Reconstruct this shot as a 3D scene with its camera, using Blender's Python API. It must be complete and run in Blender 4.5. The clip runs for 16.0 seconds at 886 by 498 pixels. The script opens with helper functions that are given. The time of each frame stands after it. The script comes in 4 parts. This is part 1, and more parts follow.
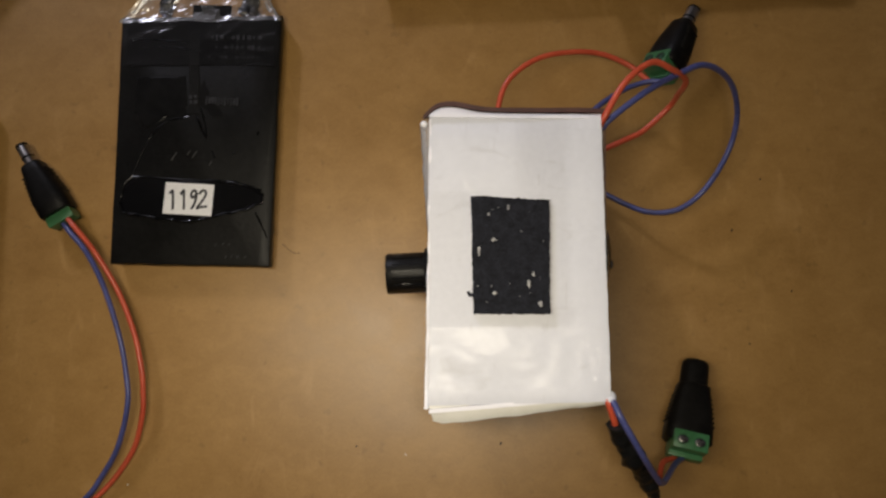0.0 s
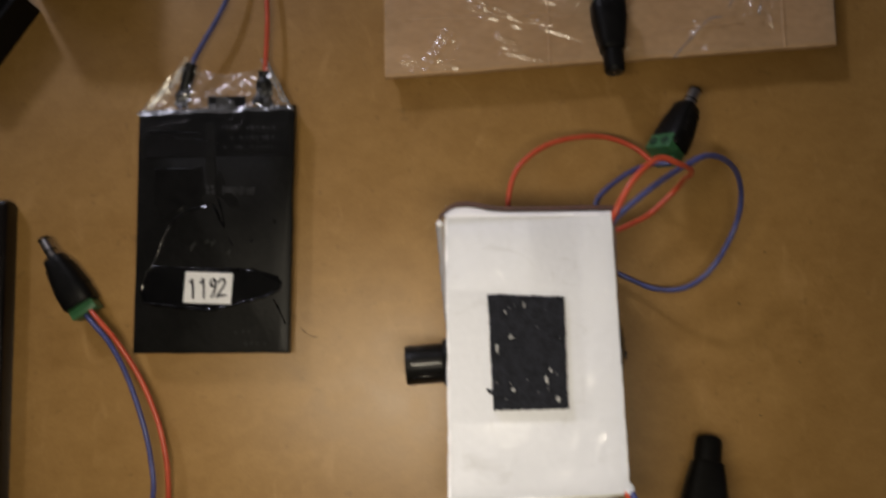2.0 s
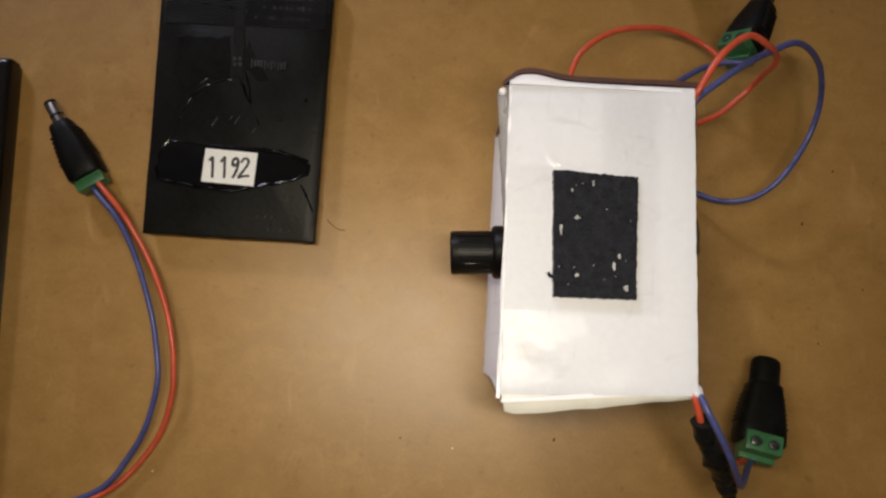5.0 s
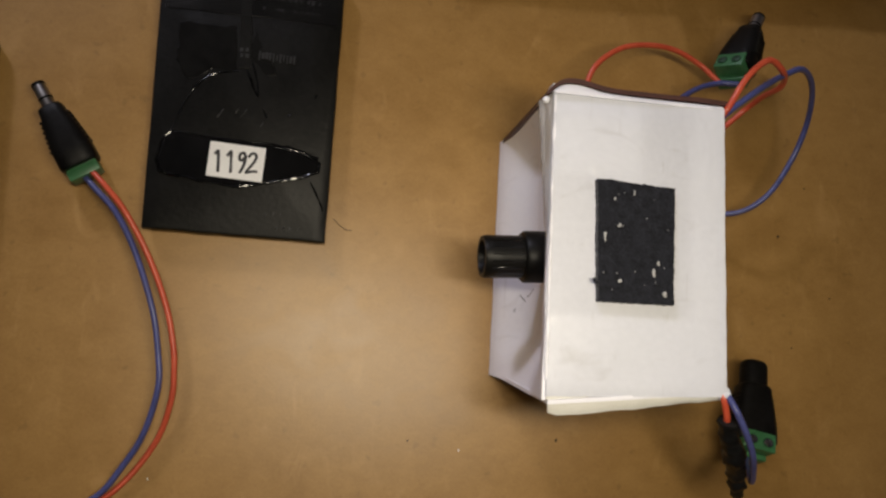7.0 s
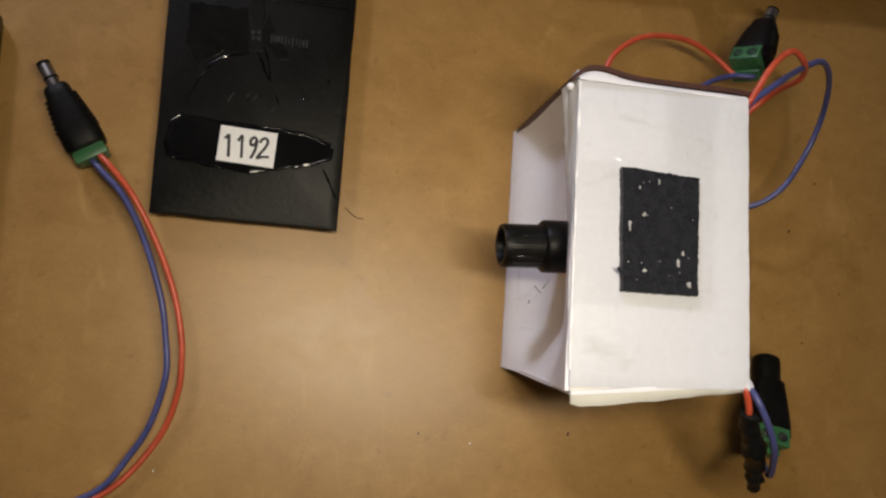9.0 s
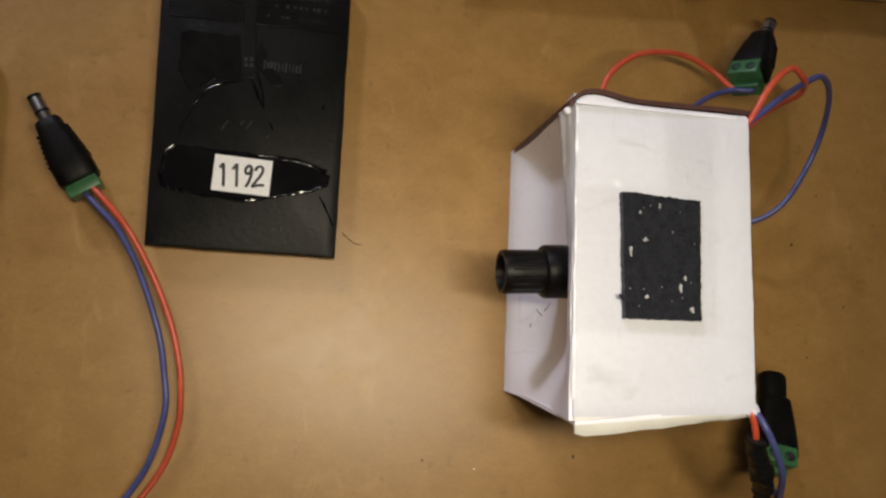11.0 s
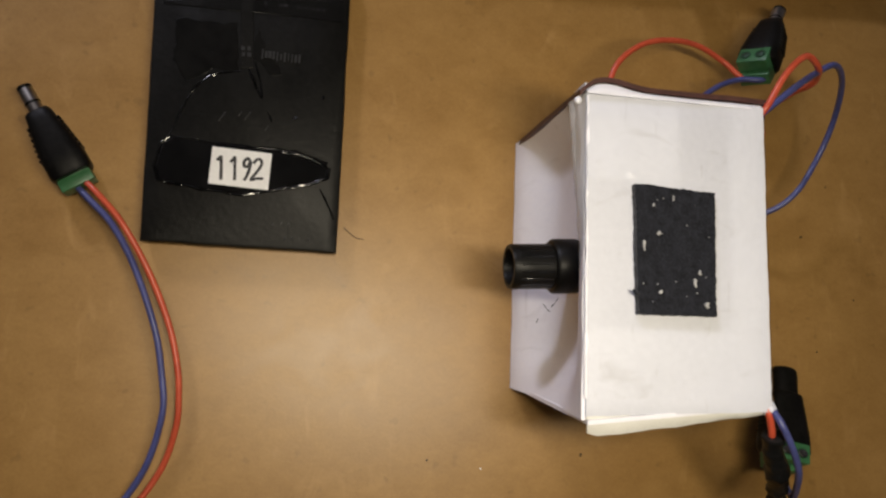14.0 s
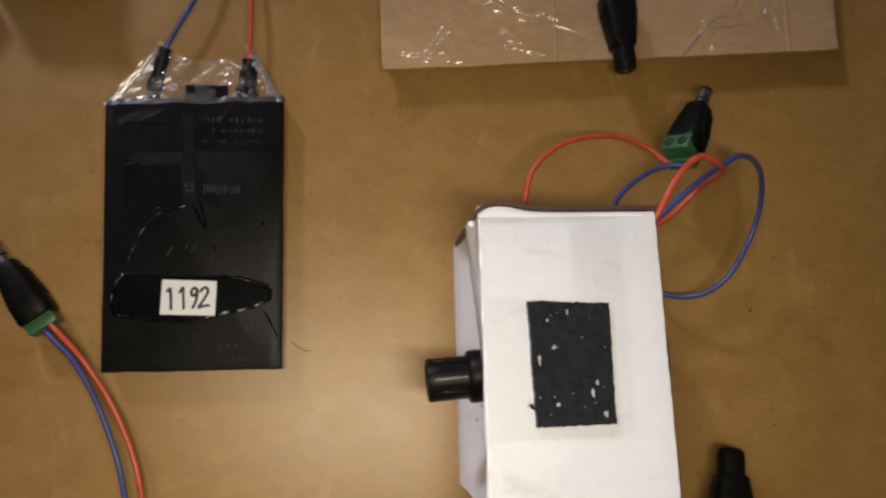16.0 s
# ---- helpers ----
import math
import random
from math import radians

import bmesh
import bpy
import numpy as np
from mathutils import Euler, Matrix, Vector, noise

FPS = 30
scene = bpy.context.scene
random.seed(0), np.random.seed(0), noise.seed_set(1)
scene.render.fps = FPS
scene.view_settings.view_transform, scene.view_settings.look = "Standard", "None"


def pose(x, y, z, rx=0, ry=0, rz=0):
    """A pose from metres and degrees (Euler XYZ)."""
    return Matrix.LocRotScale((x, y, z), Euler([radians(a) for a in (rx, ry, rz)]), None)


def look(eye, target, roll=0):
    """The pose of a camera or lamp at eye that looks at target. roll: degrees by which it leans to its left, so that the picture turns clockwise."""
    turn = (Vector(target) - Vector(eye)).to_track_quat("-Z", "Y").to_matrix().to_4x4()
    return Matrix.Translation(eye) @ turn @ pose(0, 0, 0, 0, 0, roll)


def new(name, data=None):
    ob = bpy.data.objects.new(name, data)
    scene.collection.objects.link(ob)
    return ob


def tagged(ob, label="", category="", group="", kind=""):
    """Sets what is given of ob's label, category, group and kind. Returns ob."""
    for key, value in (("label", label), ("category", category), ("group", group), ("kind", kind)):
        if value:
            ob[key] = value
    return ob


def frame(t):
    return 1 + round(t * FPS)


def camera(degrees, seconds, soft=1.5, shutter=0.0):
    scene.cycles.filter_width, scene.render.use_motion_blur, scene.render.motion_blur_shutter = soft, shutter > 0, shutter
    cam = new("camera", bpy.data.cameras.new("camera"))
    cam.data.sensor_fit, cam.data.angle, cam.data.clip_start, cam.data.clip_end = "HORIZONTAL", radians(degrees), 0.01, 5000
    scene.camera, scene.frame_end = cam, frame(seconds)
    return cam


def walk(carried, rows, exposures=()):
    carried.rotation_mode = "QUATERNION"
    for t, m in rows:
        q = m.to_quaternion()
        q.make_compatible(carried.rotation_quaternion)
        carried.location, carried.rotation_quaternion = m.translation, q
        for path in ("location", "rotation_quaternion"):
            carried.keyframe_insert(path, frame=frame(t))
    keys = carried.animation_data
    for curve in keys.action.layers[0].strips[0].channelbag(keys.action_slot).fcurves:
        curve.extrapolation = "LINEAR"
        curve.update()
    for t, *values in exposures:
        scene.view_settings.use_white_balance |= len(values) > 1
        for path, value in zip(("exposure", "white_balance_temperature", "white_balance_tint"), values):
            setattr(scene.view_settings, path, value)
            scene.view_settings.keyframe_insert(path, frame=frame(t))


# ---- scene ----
cam = camera(57.10, 16.0, soft=2.4, shutter=0.5)
# seconds, metres, degrees
PATH = [
    (0.0, 0.01061, -0.04237, 0.32453, 7.831, 1.379, 1.312),
    (0.5, 0.0191, -0.03809, 0.32664, 7.905, 1.246, 0.626),
    (1.0, 0.02274, -0.03706, 0.32658, 8.059, 1.223, 0.15),
    (1.5, 0.02134, -0.03723, 0.3292, 8.347, 1.314, 0.056),
    (2.0, 0.00473, -0.01768, 0.33627, 8.983, 1.543, -0.214),
    (2.5, -0.02111, -0.01011, 0.33671, 12.74, 1.706, 0.533),
    (3.0, -0.0293, -0.01638, 0.33327, 13.014, 1.783, 1.956),
    (3.5, -0.0231, -0.01788, 0.33458, 12.529, 1.785, 1.686),
    (4.0, -0.0198, -0.02695, 0.331, 11.46, 1.751, 1.81),
    (4.2, -0.01431, -0.03892, 0.31664, 9.64, 1.4, 2.129),
    (6.5, -0.05194, -0.05245, 0.30018, 7.213, -6.411, 3.566),
    (7.0, -0.07031, -0.05173, 0.30138, 8.168, -9.751, 3.404),
    (7.5, -0.07973, -0.05351, 0.2949, 8.168, -10.507, 3.886),
    (8.0, -0.08139, -0.05638, 0.29507, 8.08, -10.846, 4.061),
    (10.5, -0.08252, -0.05018, 0.29114, 8.282, -11.634, 2.908),
    (11.0, -0.08152, -0.04624, 0.29204, 8.317, -11.158, 2.533),
    (11.5, -0.07913, -0.04204, 0.28936, 7.885, -11.145, 2.35),
    (12.0, -0.08662, -0.04405, 0.28564, 7.63, -11.468, 2.587),
    (12.5, -0.08734, -0.04679, 0.28739, 7.593, -11.358, 2.847),
    (13.0, -0.08319, -0.04613, 0.2893, 8.043, -11.503, 2.444),
    (13.5, -0.08485, -0.04401, 0.28741, 8.167, -11.746, 2.119),
    (14.0, -0.08468, -0.04463, 0.28388, 7.858, -11.741, 2.179),
    (14.5, -0.08641, -0.04392, 0.28883, 7.694, -11.597, 2.382),
    (15.0, -0.06521, -0.0315, 0.29498, 6.857, -8.991, 1.451),
    (15.5, -0.03904, -0.0191, 0.30587, 9.476, -7.202, -0.132),
    (16.0, -0.03625, -0.01652, 0.31116, 9.963, -5.46, -1.383),
]
EXPOSURE = [(0.0, -0.31), (0.5, -0.33), (1.5, -0.32), (2.0, -0.32), (2.5, 0.36), (3.0, 0.43), (3.5, 0.20), (4.0, 0.10), (6.5, -0.18), (7.5, -0.15), (8.5, -0.05), (14.5, 0.0), (16.0, -0.05)]
walk(cam, [(t, pose(*row)) for t, *row in PATH], EXPOSURE)

# ---- world, lights ----
world = bpy.data.worlds.new("world")
scene.world = world
world.use_nodes = True
world.node_tree.nodes["Background"].inputs["Color"].default_value = (0.9, 0.85, 1.0, 1)
world.node_tree.nodes["Background"].inputs["Strength"].default_value = 0.01

KEY_POWER, TORCH_POWER = 73.0, 0.30


def lamp(name, kind, at, toward, power, colour):
    data = bpy.data.lights.new(name, kind)
    data.energy, data.color = power, colour
    ob = new(name, data)
    ob.matrix_world = look(at, toward)
    return ob


# white room lamp up behind the table; camera's warm torch as a still strip
room_lamp = lamp("room_lamp", "POINT", (-1.15, 1.85, 1.35), (0, 0, 0), KEY_POWER, (0.82, 0.825, 1.0))
room_lamp.data.shadow_soft_size = 0.145
torch = lamp("torch", "AREA", (-0.030, -0.034, 0.347), (-0.029, -0.030, 0), TORCH_POWER, (1.0, 0.888, 0.685))
torch.data.spread = radians(104)
torch.data.shape, torch.data.size, torch.data.size_y = "RECTANGLE", 0.17, 0.018


# ---- materials ----
def nodes_of(name):
    m = bpy.data.materials.new(name)
    m.use_nodes = True
    return m, m.node_tree, m.node_tree.nodes["Principled BSDF"]


def mat(name, dark, light, scale=300.0, rough=0.5, rough_var=0.1, metal=0.0, bump=0.15, depth=0.0002, coarse=30.0,
        coat=0.0, spec=0.5, stretch=(1, 1, 1), sheen=0.0, smudge=0.0):
    """Two scales of noise between two colours, with fine relief and uneven gloss."""
    m, tree, bsdf = nodes_of(name)
    n, l = tree.nodes, tree.links
    co, mp = n.new("ShaderNodeTexCoord"), n.new("ShaderNodeMapping")
    mp.inputs["Scale"].default_value = stretch
    l.new(co.outputs["Object"], mp.inputs["Vector"])
    fine, big = n.new("ShaderNodeTexNoise"), n.new("ShaderNodeTexNoise")
    for t, s, d in ((fine, scale, 6), (big, coarse, 4)):
        t.inputs["Scale"].default_value, t.inputs["Detail"].default_value = s, d
        l.new(mp.outputs["Vector"], t.inputs["Vector"])
    add = n.new("ShaderNodeMath")
    add.operation = "MULTIPLY_ADD"
    add.inputs[1].default_value = 0.5
    half = n.new("ShaderNodeMath")
    half.operation = "MULTIPLY"
    half.inputs[1].default_value = 0.5
    l.new(fine.outputs["Fac"], half.inputs[0])
    l.new(big.outputs["Fac"], add.inputs[0])
    l.new(half.outputs[0], add.inputs[2])
    ramp = n.new("ShaderNodeValToRGB")
    ramp.color_ramp.elements[0].position, ramp.color_ramp.elements[1].position = 0.36, 0.64
    ramp.color_ramp.elements[0].color, ramp.color_ramp.elements[1].color = (*dark, 1), (*light, 1)
    l.new(add.outputs[0], ramp.inputs["Fac"])
    colour = ramp.outputs["Color"]
    if smudge:
        # sparse grubby marks: rubbed patches and thin streaks
        for size, pull, low, high in ((70, (1, 2.6, 1), 0.60, 0.78), (45, (9, 1.3, 1), 0.66, 0.76)):
            way, spot, cut, mx = n.new("ShaderNodeMapping"), n.new("ShaderNodeTexNoise"), n.new("ShaderNodeMapRange"), n.new("ShaderNodeMix")
            way.inputs["Scale"].default_value, way.inputs["Rotation"].default_value = pull, (0, 0, 0.5)
            l.new(co.outputs["Object"], way.inputs["Vector"])
            l.new(way.outputs["Vector"], spot.inputs["Vector"])
            spot.inputs["Scale"].default_value, spot.inputs["Detail"].default_value, spot.inputs["Distortion"].default_value = size, 5, 0.8
            cut.inputs["From Min"].default_value, cut.inputs["From Max"].default_value, cut.inputs["To Max"].default_value = low, high, smudge
            l.new(spot.outputs["Fac"], cut.inputs["Value"])
            mx.data_type = "RGBA"
            mx.inputs[7].default_value = (0.30, 0.285, 0.27, 1)
            l.new(cut.outputs["Result"], mx.inputs[0])
            l.new(colour, mx.inputs[6])
            colour = mx.outputs[2]
    l.new(colour, bsdf.inputs["Base Color"])
    rr = n.new("ShaderNodeMapRange")
    rr.inputs["To Min"].default_value, rr.inputs["To Max"].default_value = rough - rough_var, rough + rough_var
    l.new(big.outputs["Fac"], rr.inputs["Value"])
    l.new(rr.outputs["Result"], bsdf.inputs["Roughness"])
    bp = n.new("ShaderNodeBump")
    bp.inputs["Strength"].default_value, bp.inputs["Distance"].default_value = bump, depth
    l.new(fine.outputs["Fac"], bp.inputs["Height"])
    l.new(bp.outputs["Normal"], bsdf.inputs["Normal"])
    bsdf.inputs["Metallic"].default_value = metal
    bsdf.inputs["Specular IOR Level"].default_value = spec
    bsdf.inputs["Coat Weight"].default_value = coat
    bsdf.inputs["Coat Roughness"].default_value = 0.12
    bsdf.inputs["Sheen Weight"].default_value = sheen
    return m


def clear_film(name, rough=0.06, wrinkle=0.5, scale=120.0, tint=(1, 1, 1), haze=0.0, ior=1.5):
    """Thin clear plastic: see-through, with a sharp uneven gloss."""
    m = bpy.data.materials.new(name)
    m.use_nodes = True
    n, l = m.node_tree.nodes, m.node_tree.links
    n.clear()
    out, mix = n.new("ShaderNodeOutputMaterial"), n.new("ShaderNodeMixShader")
    see, gloss, fres = n.new("ShaderNodeBsdfTransparent"), n.new("ShaderNodeBsdfGlossy"), n.new("ShaderNodeFresnel")
    see.inputs["Color"].default_value = (*tint, 1)
    gloss.inputs["Roughness"].default_value = rough
    fres.inputs["IOR"].default_value = ior
    noise_t, bp = n.new("ShaderNodeTexNoise"), n.new("ShaderNodeBump")
    co = n.new("ShaderNodeTexCoord")
    l.new(co.outputs["Object"], noise_t.inputs["Vector"])
    noise_t.inputs["Scale"].default_value, noise_t.inputs["Detail"].default_value = scale, 3
    noise_t.inputs["Distortion"].default_value = 1.2
    bp.inputs["Strength"].default_value, bp.inputs["Distance"].default_value = wrinkle, 0.001
    l.new(noise_t.outputs["Fac"], bp.inputs["Height"])
    for s in (gloss, fres):
        l.new(bp.outputs["Normal"], s.inputs["Normal"])
    l.new(fres.outputs[0], mix.inputs[0])
    l.new(see.outputs[0], mix.inputs[1])
    l.new(gloss.outputs[0], mix.inputs[2])
    last = mix
    if haze:
        milk, more = n.new("ShaderNodeBsdfDiffuse"), n.new("ShaderNodeMixShader")
        milk.inputs["Color"].default_value = (0.75, 0.75, 0.75, 1)
        more.inputs[0].default_value = haze
        l.new(mix.outputs[0], more.inputs[1])
        l.new(milk.outputs[0], more.inputs[2])
        last = more
    l.new(last.outputs[0], out.inputs["Surface"])
    return m


def board_material():
    """Bare hardboard: pressed brown fibre with mottling, faint drag marks and a dull sheen."""
    m, tree, bsdf = nodes_of("hardboard")
    n, l = tree.nodes, tree.links
    co = n.new("ShaderNodeTexCoord")

    def noise_tex(scale, detail, stretch=(1, 1, 1), twist=0.0):
        mp, t = n.new("ShaderNodeMapping"), n.new("ShaderNodeTexNoise")
        mp.inputs["Scale"].default_value = stretch
        l.new(co.outputs["Object"], mp.inputs["Vector"])
        l.new(mp.outputs["Vector"], t.inputs["Vector"])
        t.inputs["Scale"].default_value, t.inputs["Detail"].default_value, t.inputs["Distortion"].default_value = scale, detail, twist
        return t.outputs["Fac"]

    big, mid, fine = noise_tex(14, 4), noise_tex(70, 5, (1, 1.25, 1), 0.6), noise_tex(900, 4)
    fibre = noise_tex(260, 4, (0.7, 1, 1), 1.0)

    def blend(a, b, k):
        mx = n.new("ShaderNodeMix")
        mx.inputs["Factor"].default_value = k
        l.new(a, mx.inputs["A"])
        l.new(b, mx.inputs["B"])
        return mx.outputs["Result"]

    total = blend(blend(big, mid, 0.55), blend(fibre, fine, 0.5), 0.42)
    ramp = n.new("ShaderNodeValToRGB")
    e = ramp.color_ramp.elements
    e[0].position, e[0].color = 0.34, BOARD_DARK
    e[1].position, e[1].color = 0.66, BOARD_LIGHT
    l.new(total, ramp.inputs["Fac"])
    spots = n.new("ShaderNodeTexNoise")
    spots.inputs["Scale"].default_value, spots.inputs["Detail"].default_value = 210, 1
    l.new(co.outputs["Object"], spots.inputs["Vector"])
    cut = n.new("ShaderNodeMapRange")
    cut.inputs["From Min"].default_value, cut.inputs["From Max"].default_value = 0.70, 0.78
    cut.inputs["To Max"].default_value = 0.2
    l.new(spots.outputs["Fac"], cut.inputs["Value"])
    mx = n.new("ShaderNodeMix")
    mx.data_type = "RGBA"
    mx.inputs[7].default_value = (0.07, 0.035, 0.012, 1)
    l.new(cut.outputs["Result"], mx.inputs[0])
    l.new(ramp.outputs["Color"], mx.inputs[6])
    scuff = n.new("ShaderNodeMapRange")
    scuff.inputs["From Min"].default_value, scuff.inputs["From Max"].default_value, scuff.inputs["To Max"].default_value = 0.60, 0.74, 0.30
    l.new(noise_tex(34, 5, (2.2, 1, 1), 1.6), scuff.inputs["Value"])
    worn = n.new("ShaderNodeMix")
    worn.data_type = "RGBA"
    worn.inputs[7].default_value = (0.50, 0.30, 0.11, 1)
    l.new(scuff.outputs["Result"], worn.inputs[0])
    l.new(mx.outputs[2], worn.inputs[6])
    l.new(worn.outputs[2], bsdf.inputs["Base Color"])
    rr = n.new("ShaderNodeMapRange")
    rr.inputs["To Min"].default_value, rr.inputs["To Max"].default_value = 0.33, 0.45
    l.new(mid, rr.inputs["Value"])
    l.new(rr.outputs["Result"], bsdf.inputs["Roughness"])
    bp = n.new("ShaderNodeBump")
    bp.inputs["Strength"].default_value, bp.inputs["Distance"].default_value = 0.25, 0.0002
    l.new(blend(fine, fibre, 0.5), bp.inputs["Height"])
    l.new(bp.outputs["Normal"], bsdf.inputs["Normal"])
    bsdf.inputs["Specular IOR Level"].default_value = 0.52
    return m


BOARD_DARK, BOARD_LIGHT = (0.268, 0.142, 0.037, 1), (0.392, 0.224, 0.066, 1)
BOARD = board_material()
# light put into colour: lid card dimmed, wall card brightened and blued
WHITE_CARD_DIM = mat("white_card_dim", (0.625, 0.640, 0.705), (0.675, 0.690, 0.755), 500, 0.5, 0.12, bump=0.1, coarse=22, smudge=0.28)
SIDE_CARD_LIT = mat("side_card_lit", (0.88, 0.88, 0.945), (0.92, 0.92, 0.975), 500, 0.55, 0.1, bump=0.1, coarse=50, smudge=0.15)
CREAM_FLAP = mat("cream_flap", (0.78, 0.775, 0.735), (0.86, 0.855, 0.83), 300, 0.38, 0.12, bump=0.2, coarse=70, coat=0.3)
MAROON = mat("maroon_board", (0.045, 0.018, 0.016), (0.09, 0.035, 0.028), 300, 0.5, 0.1)
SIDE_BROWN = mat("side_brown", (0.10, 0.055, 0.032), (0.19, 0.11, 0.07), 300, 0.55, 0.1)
VELCRO = mat("velcro", (0.007, 0.0075, 0.010), (0.021, 0.0225, 0.030), 1300, 0.88, 0.08, bump=0.55, depth=0.0006, coarse=420, sheen=0.2, spec=0.14)
LINT = mat("lint", (0.25, 0.25, 0.25), (0.55, 0.55, 0.54), 900, 0.8, 0.1)
BLACK_PLASTIC = mat("black_plastic", (0.0035, 0.0032, 0.0030), (0.0085, 0.0080, 0.0076), 700, 0.45, 0.1, bump=0.2, depth=0.0003, coarse=90, spec=0.14)
RIDGE_BLACK = mat("rubbed_black", (0.003, 0.003, 0.003), (0.007, 0.007, 0.007), 500, 0.22, 0.04, bump=0.05, coarse=80, spec=0.5)
TUBE_BLACK = mat("moulded_black", (0.0035, 0.0033, 0.0030), (0.0080, 0.0075, 0.0068), 500, 0.42, 0.06, bump=0.15, coarse=80, spec=0.17)
GLOSS_BLACK = mat("gloss_black", (0.006, 0.0045, 0.004), (0.011, 0.0085, 0.0075), 400, 0.18, 0.06, bump=0.1, coarse=60, spec=0.35)
SWITCH_GREY = mat("switch_grey", (0.022, 0.019, 0.016), (0.045, 0.038, 0.032), 400, 0.24, 0.06, bump=0.1, coarse=80)
MATT_BLACK = mat("matt_black_foil", (0.0040, 0.0039, 0.0034), (0.0090, 0.0087, 0.0078), 600, 0.40, 0.10, bump=0.35, depth=0.0003, coarse=45, spec=0.13)
DARK_FOIL = mat("dark_foil", (0.0026, 0.0025, 0.0022), (0.0062, 0.0060, 0.0054), 300, 0.30, 0.08, bump=0.3, depth=0.0004, coarse=70, spec=0.16)
BLACK_FILM = mat("black_film", (0.0013, 0.0013, 0.0013), (0.0035, 0.0035, 0.0035), 250, 0.14, 0.04, bump=0.12, depth=0.0004, coarse=90, spec=0.45)
INSULATION = mat("insulating_tape", (0.004, 0.004, 0.004), (0.012, 0.012, 0.012), 500, 0.42, 0.1, bump=0.5, depth=0.0005, coarse=150, spec=0.3)
GREEN = mat("terminal_green", (0.030, 0.118, 0.045), (0.050, 0.170, 0.070), 500, 0.42, 0.08, coarse=150)
GREEN_SHADE = mat("terminal_hole_shade", (0.006, 0.035, 0.014), (0.012, 0.06, 0.025), 500, 0.5, 0.08)
METAL = mat("nickel", (0.42, 0.40, 0.38), (0.60, 0.58, 0.55), 500, 0.22, 0.08, metal=1.0, coarse=200)
DARK_METAL = mat("dark_rivet_metal", (0.05, 0.045, 0.04), (0.10, 0.09, 0.08), 600, 0.45, 0.1, metal=1.0, coarse=200)
DULL_METAL = mat("dull_nickel", (0.32, 0.30, 0.28), (0.50, 0.47, 0.44), 600, 0.34, 0.1, metal=1.0, coarse=200)
RED_WIRE = mat("red_insulation", (0.49, 0.068, 0.031), (0.62, 0.105, 0.050), 400, 0.36, 0.06, coarse=120)
BLUE_WIRE = mat("blue_insulation", (0.048, 0.056, 0.17), (0.075, 0.086, 0.25), 400, 0.36, 0.06, coarse=120)
BLACK_WIRE = mat("black_insulation", (0.008, 0.008, 0.008), (0.02, 0.02, 0.02), 400, 0.36, 0.06, coarse=120)
DEEP_RED = mat("deep_red_insulation", (0.30, 0.018, 0.012), (0.42, 0.035, 0.022), 400, 0.36, 0.06, coarse=120)
PAPER = mat("paper", (0.72, 0.71, 0.68), (0.80, 0.79, 0.76), 700, 0.6, 0.08, coarse=150)
INK = mat("ink", (0.012, 0.011, 0.011), (0.03, 0.028, 0.028), 900, 0.6, 0.1)
PRINT = mat("grey_print", (0.06, 0.06, 0.066), (0.10, 0.10, 0.106), 900, 0.5, 0.1)
FAINT_GLINT = mat("pale_glint", (0.006, 0.006, 0.006), (0.016, 0.016, 0.016), 900, 0.45, 0.1)
FAINT_PRINT = mat("faint_print", (0.008, 0.008, 0.0085), (0.018, 0.018, 0.0195), 900, 0.4, 0.1)
SILVER_PRINT = mat("silver_print", (0.15, 0.145, 0.145), (0.24, 0.23, 0.23), 900, 0.45, 0.1)
CARDBOARD = mat("corrugated_card", (0.40, 0.250, 0.115), (0.52, 0.340, 0.175), 260, 0.5, 0.1, bump=0.2, coarse=30, stretch=(1, 2, 1))
CARD_EDGE = mat("card_edge", (0.20, 0.13, 0.075), (0.30, 0.20, 0.12), 400, 0.7, 0.1)
FILM = clear_film("clear_tape", 0.10, 0.35, 90, ior=1.16)
FILM_SMOOTH = clear_film("clear_tape_flat", 0.20, 0.1, 60, ior=1.19)
FILM_CREASED = clear_film("creased_tape", 0.19, 0.0, 60, (0.985, 0.985, 0.985), 0.045, 1.9)
FILM_MILKY = clear_film("wrinkled_tape", 0.06, 0.8, 150, (0.97, 0.97, 0.97), 0.05)
FILM_HAZY = clear_film("folded_tape", 0.12, 0.3, 200, (0.98, 0.98, 0.98), 0.12, 1.7)
# highlights on folds and hood edges put into this film's milky haze
FILM_GLINT = clear_film("glint_fold", 0.10, 0.4, 500, (1.0, 1.0, 1.0), 0.16, 1.7)
FILM_THIN = clear_film("thin_tape", 0.12, 0.0, 60, ior=1.24)
FILM_CLOUDY = clear_film("cloudy_tape", 0.22, 0.3, 200, (0.85, 0.85, 0.85), 0.24, 1.4)
FILM_CLEAN = clear_film("clean_tape", 0.10, 0.0, 60, ior=1.4)
CLEAR = (FILM_HAZY, FILM_THIN, FILM_CLOUDY, FILM_CLEAN, FILM, FILM_SMOOTH, FILM_CREASED, FILM_MILKY)
TEAL = mat("teal_print", (0.10, 0.22, 0.22), (0.16, 0.30, 0.30), 500, 0.5, 0.1)
SPECK = mat("dark_speck", (0.02, 0.012, 0.008), (0.05, 0.03, 0.02), 900, 0.7, 0.1)
WALL_PAINT = mat("wall_paint", (0.16, 0.145, 0.13), (0.21, 0.19, 0.17), 60, 0.7, 0.1, coarse=4)
FLOOR_STONE = mat("floor_stone", (0.20, 0.18, 0.16), (0.30, 0.27, 0.24), 60, 0.5, 0.1, coarse=5)


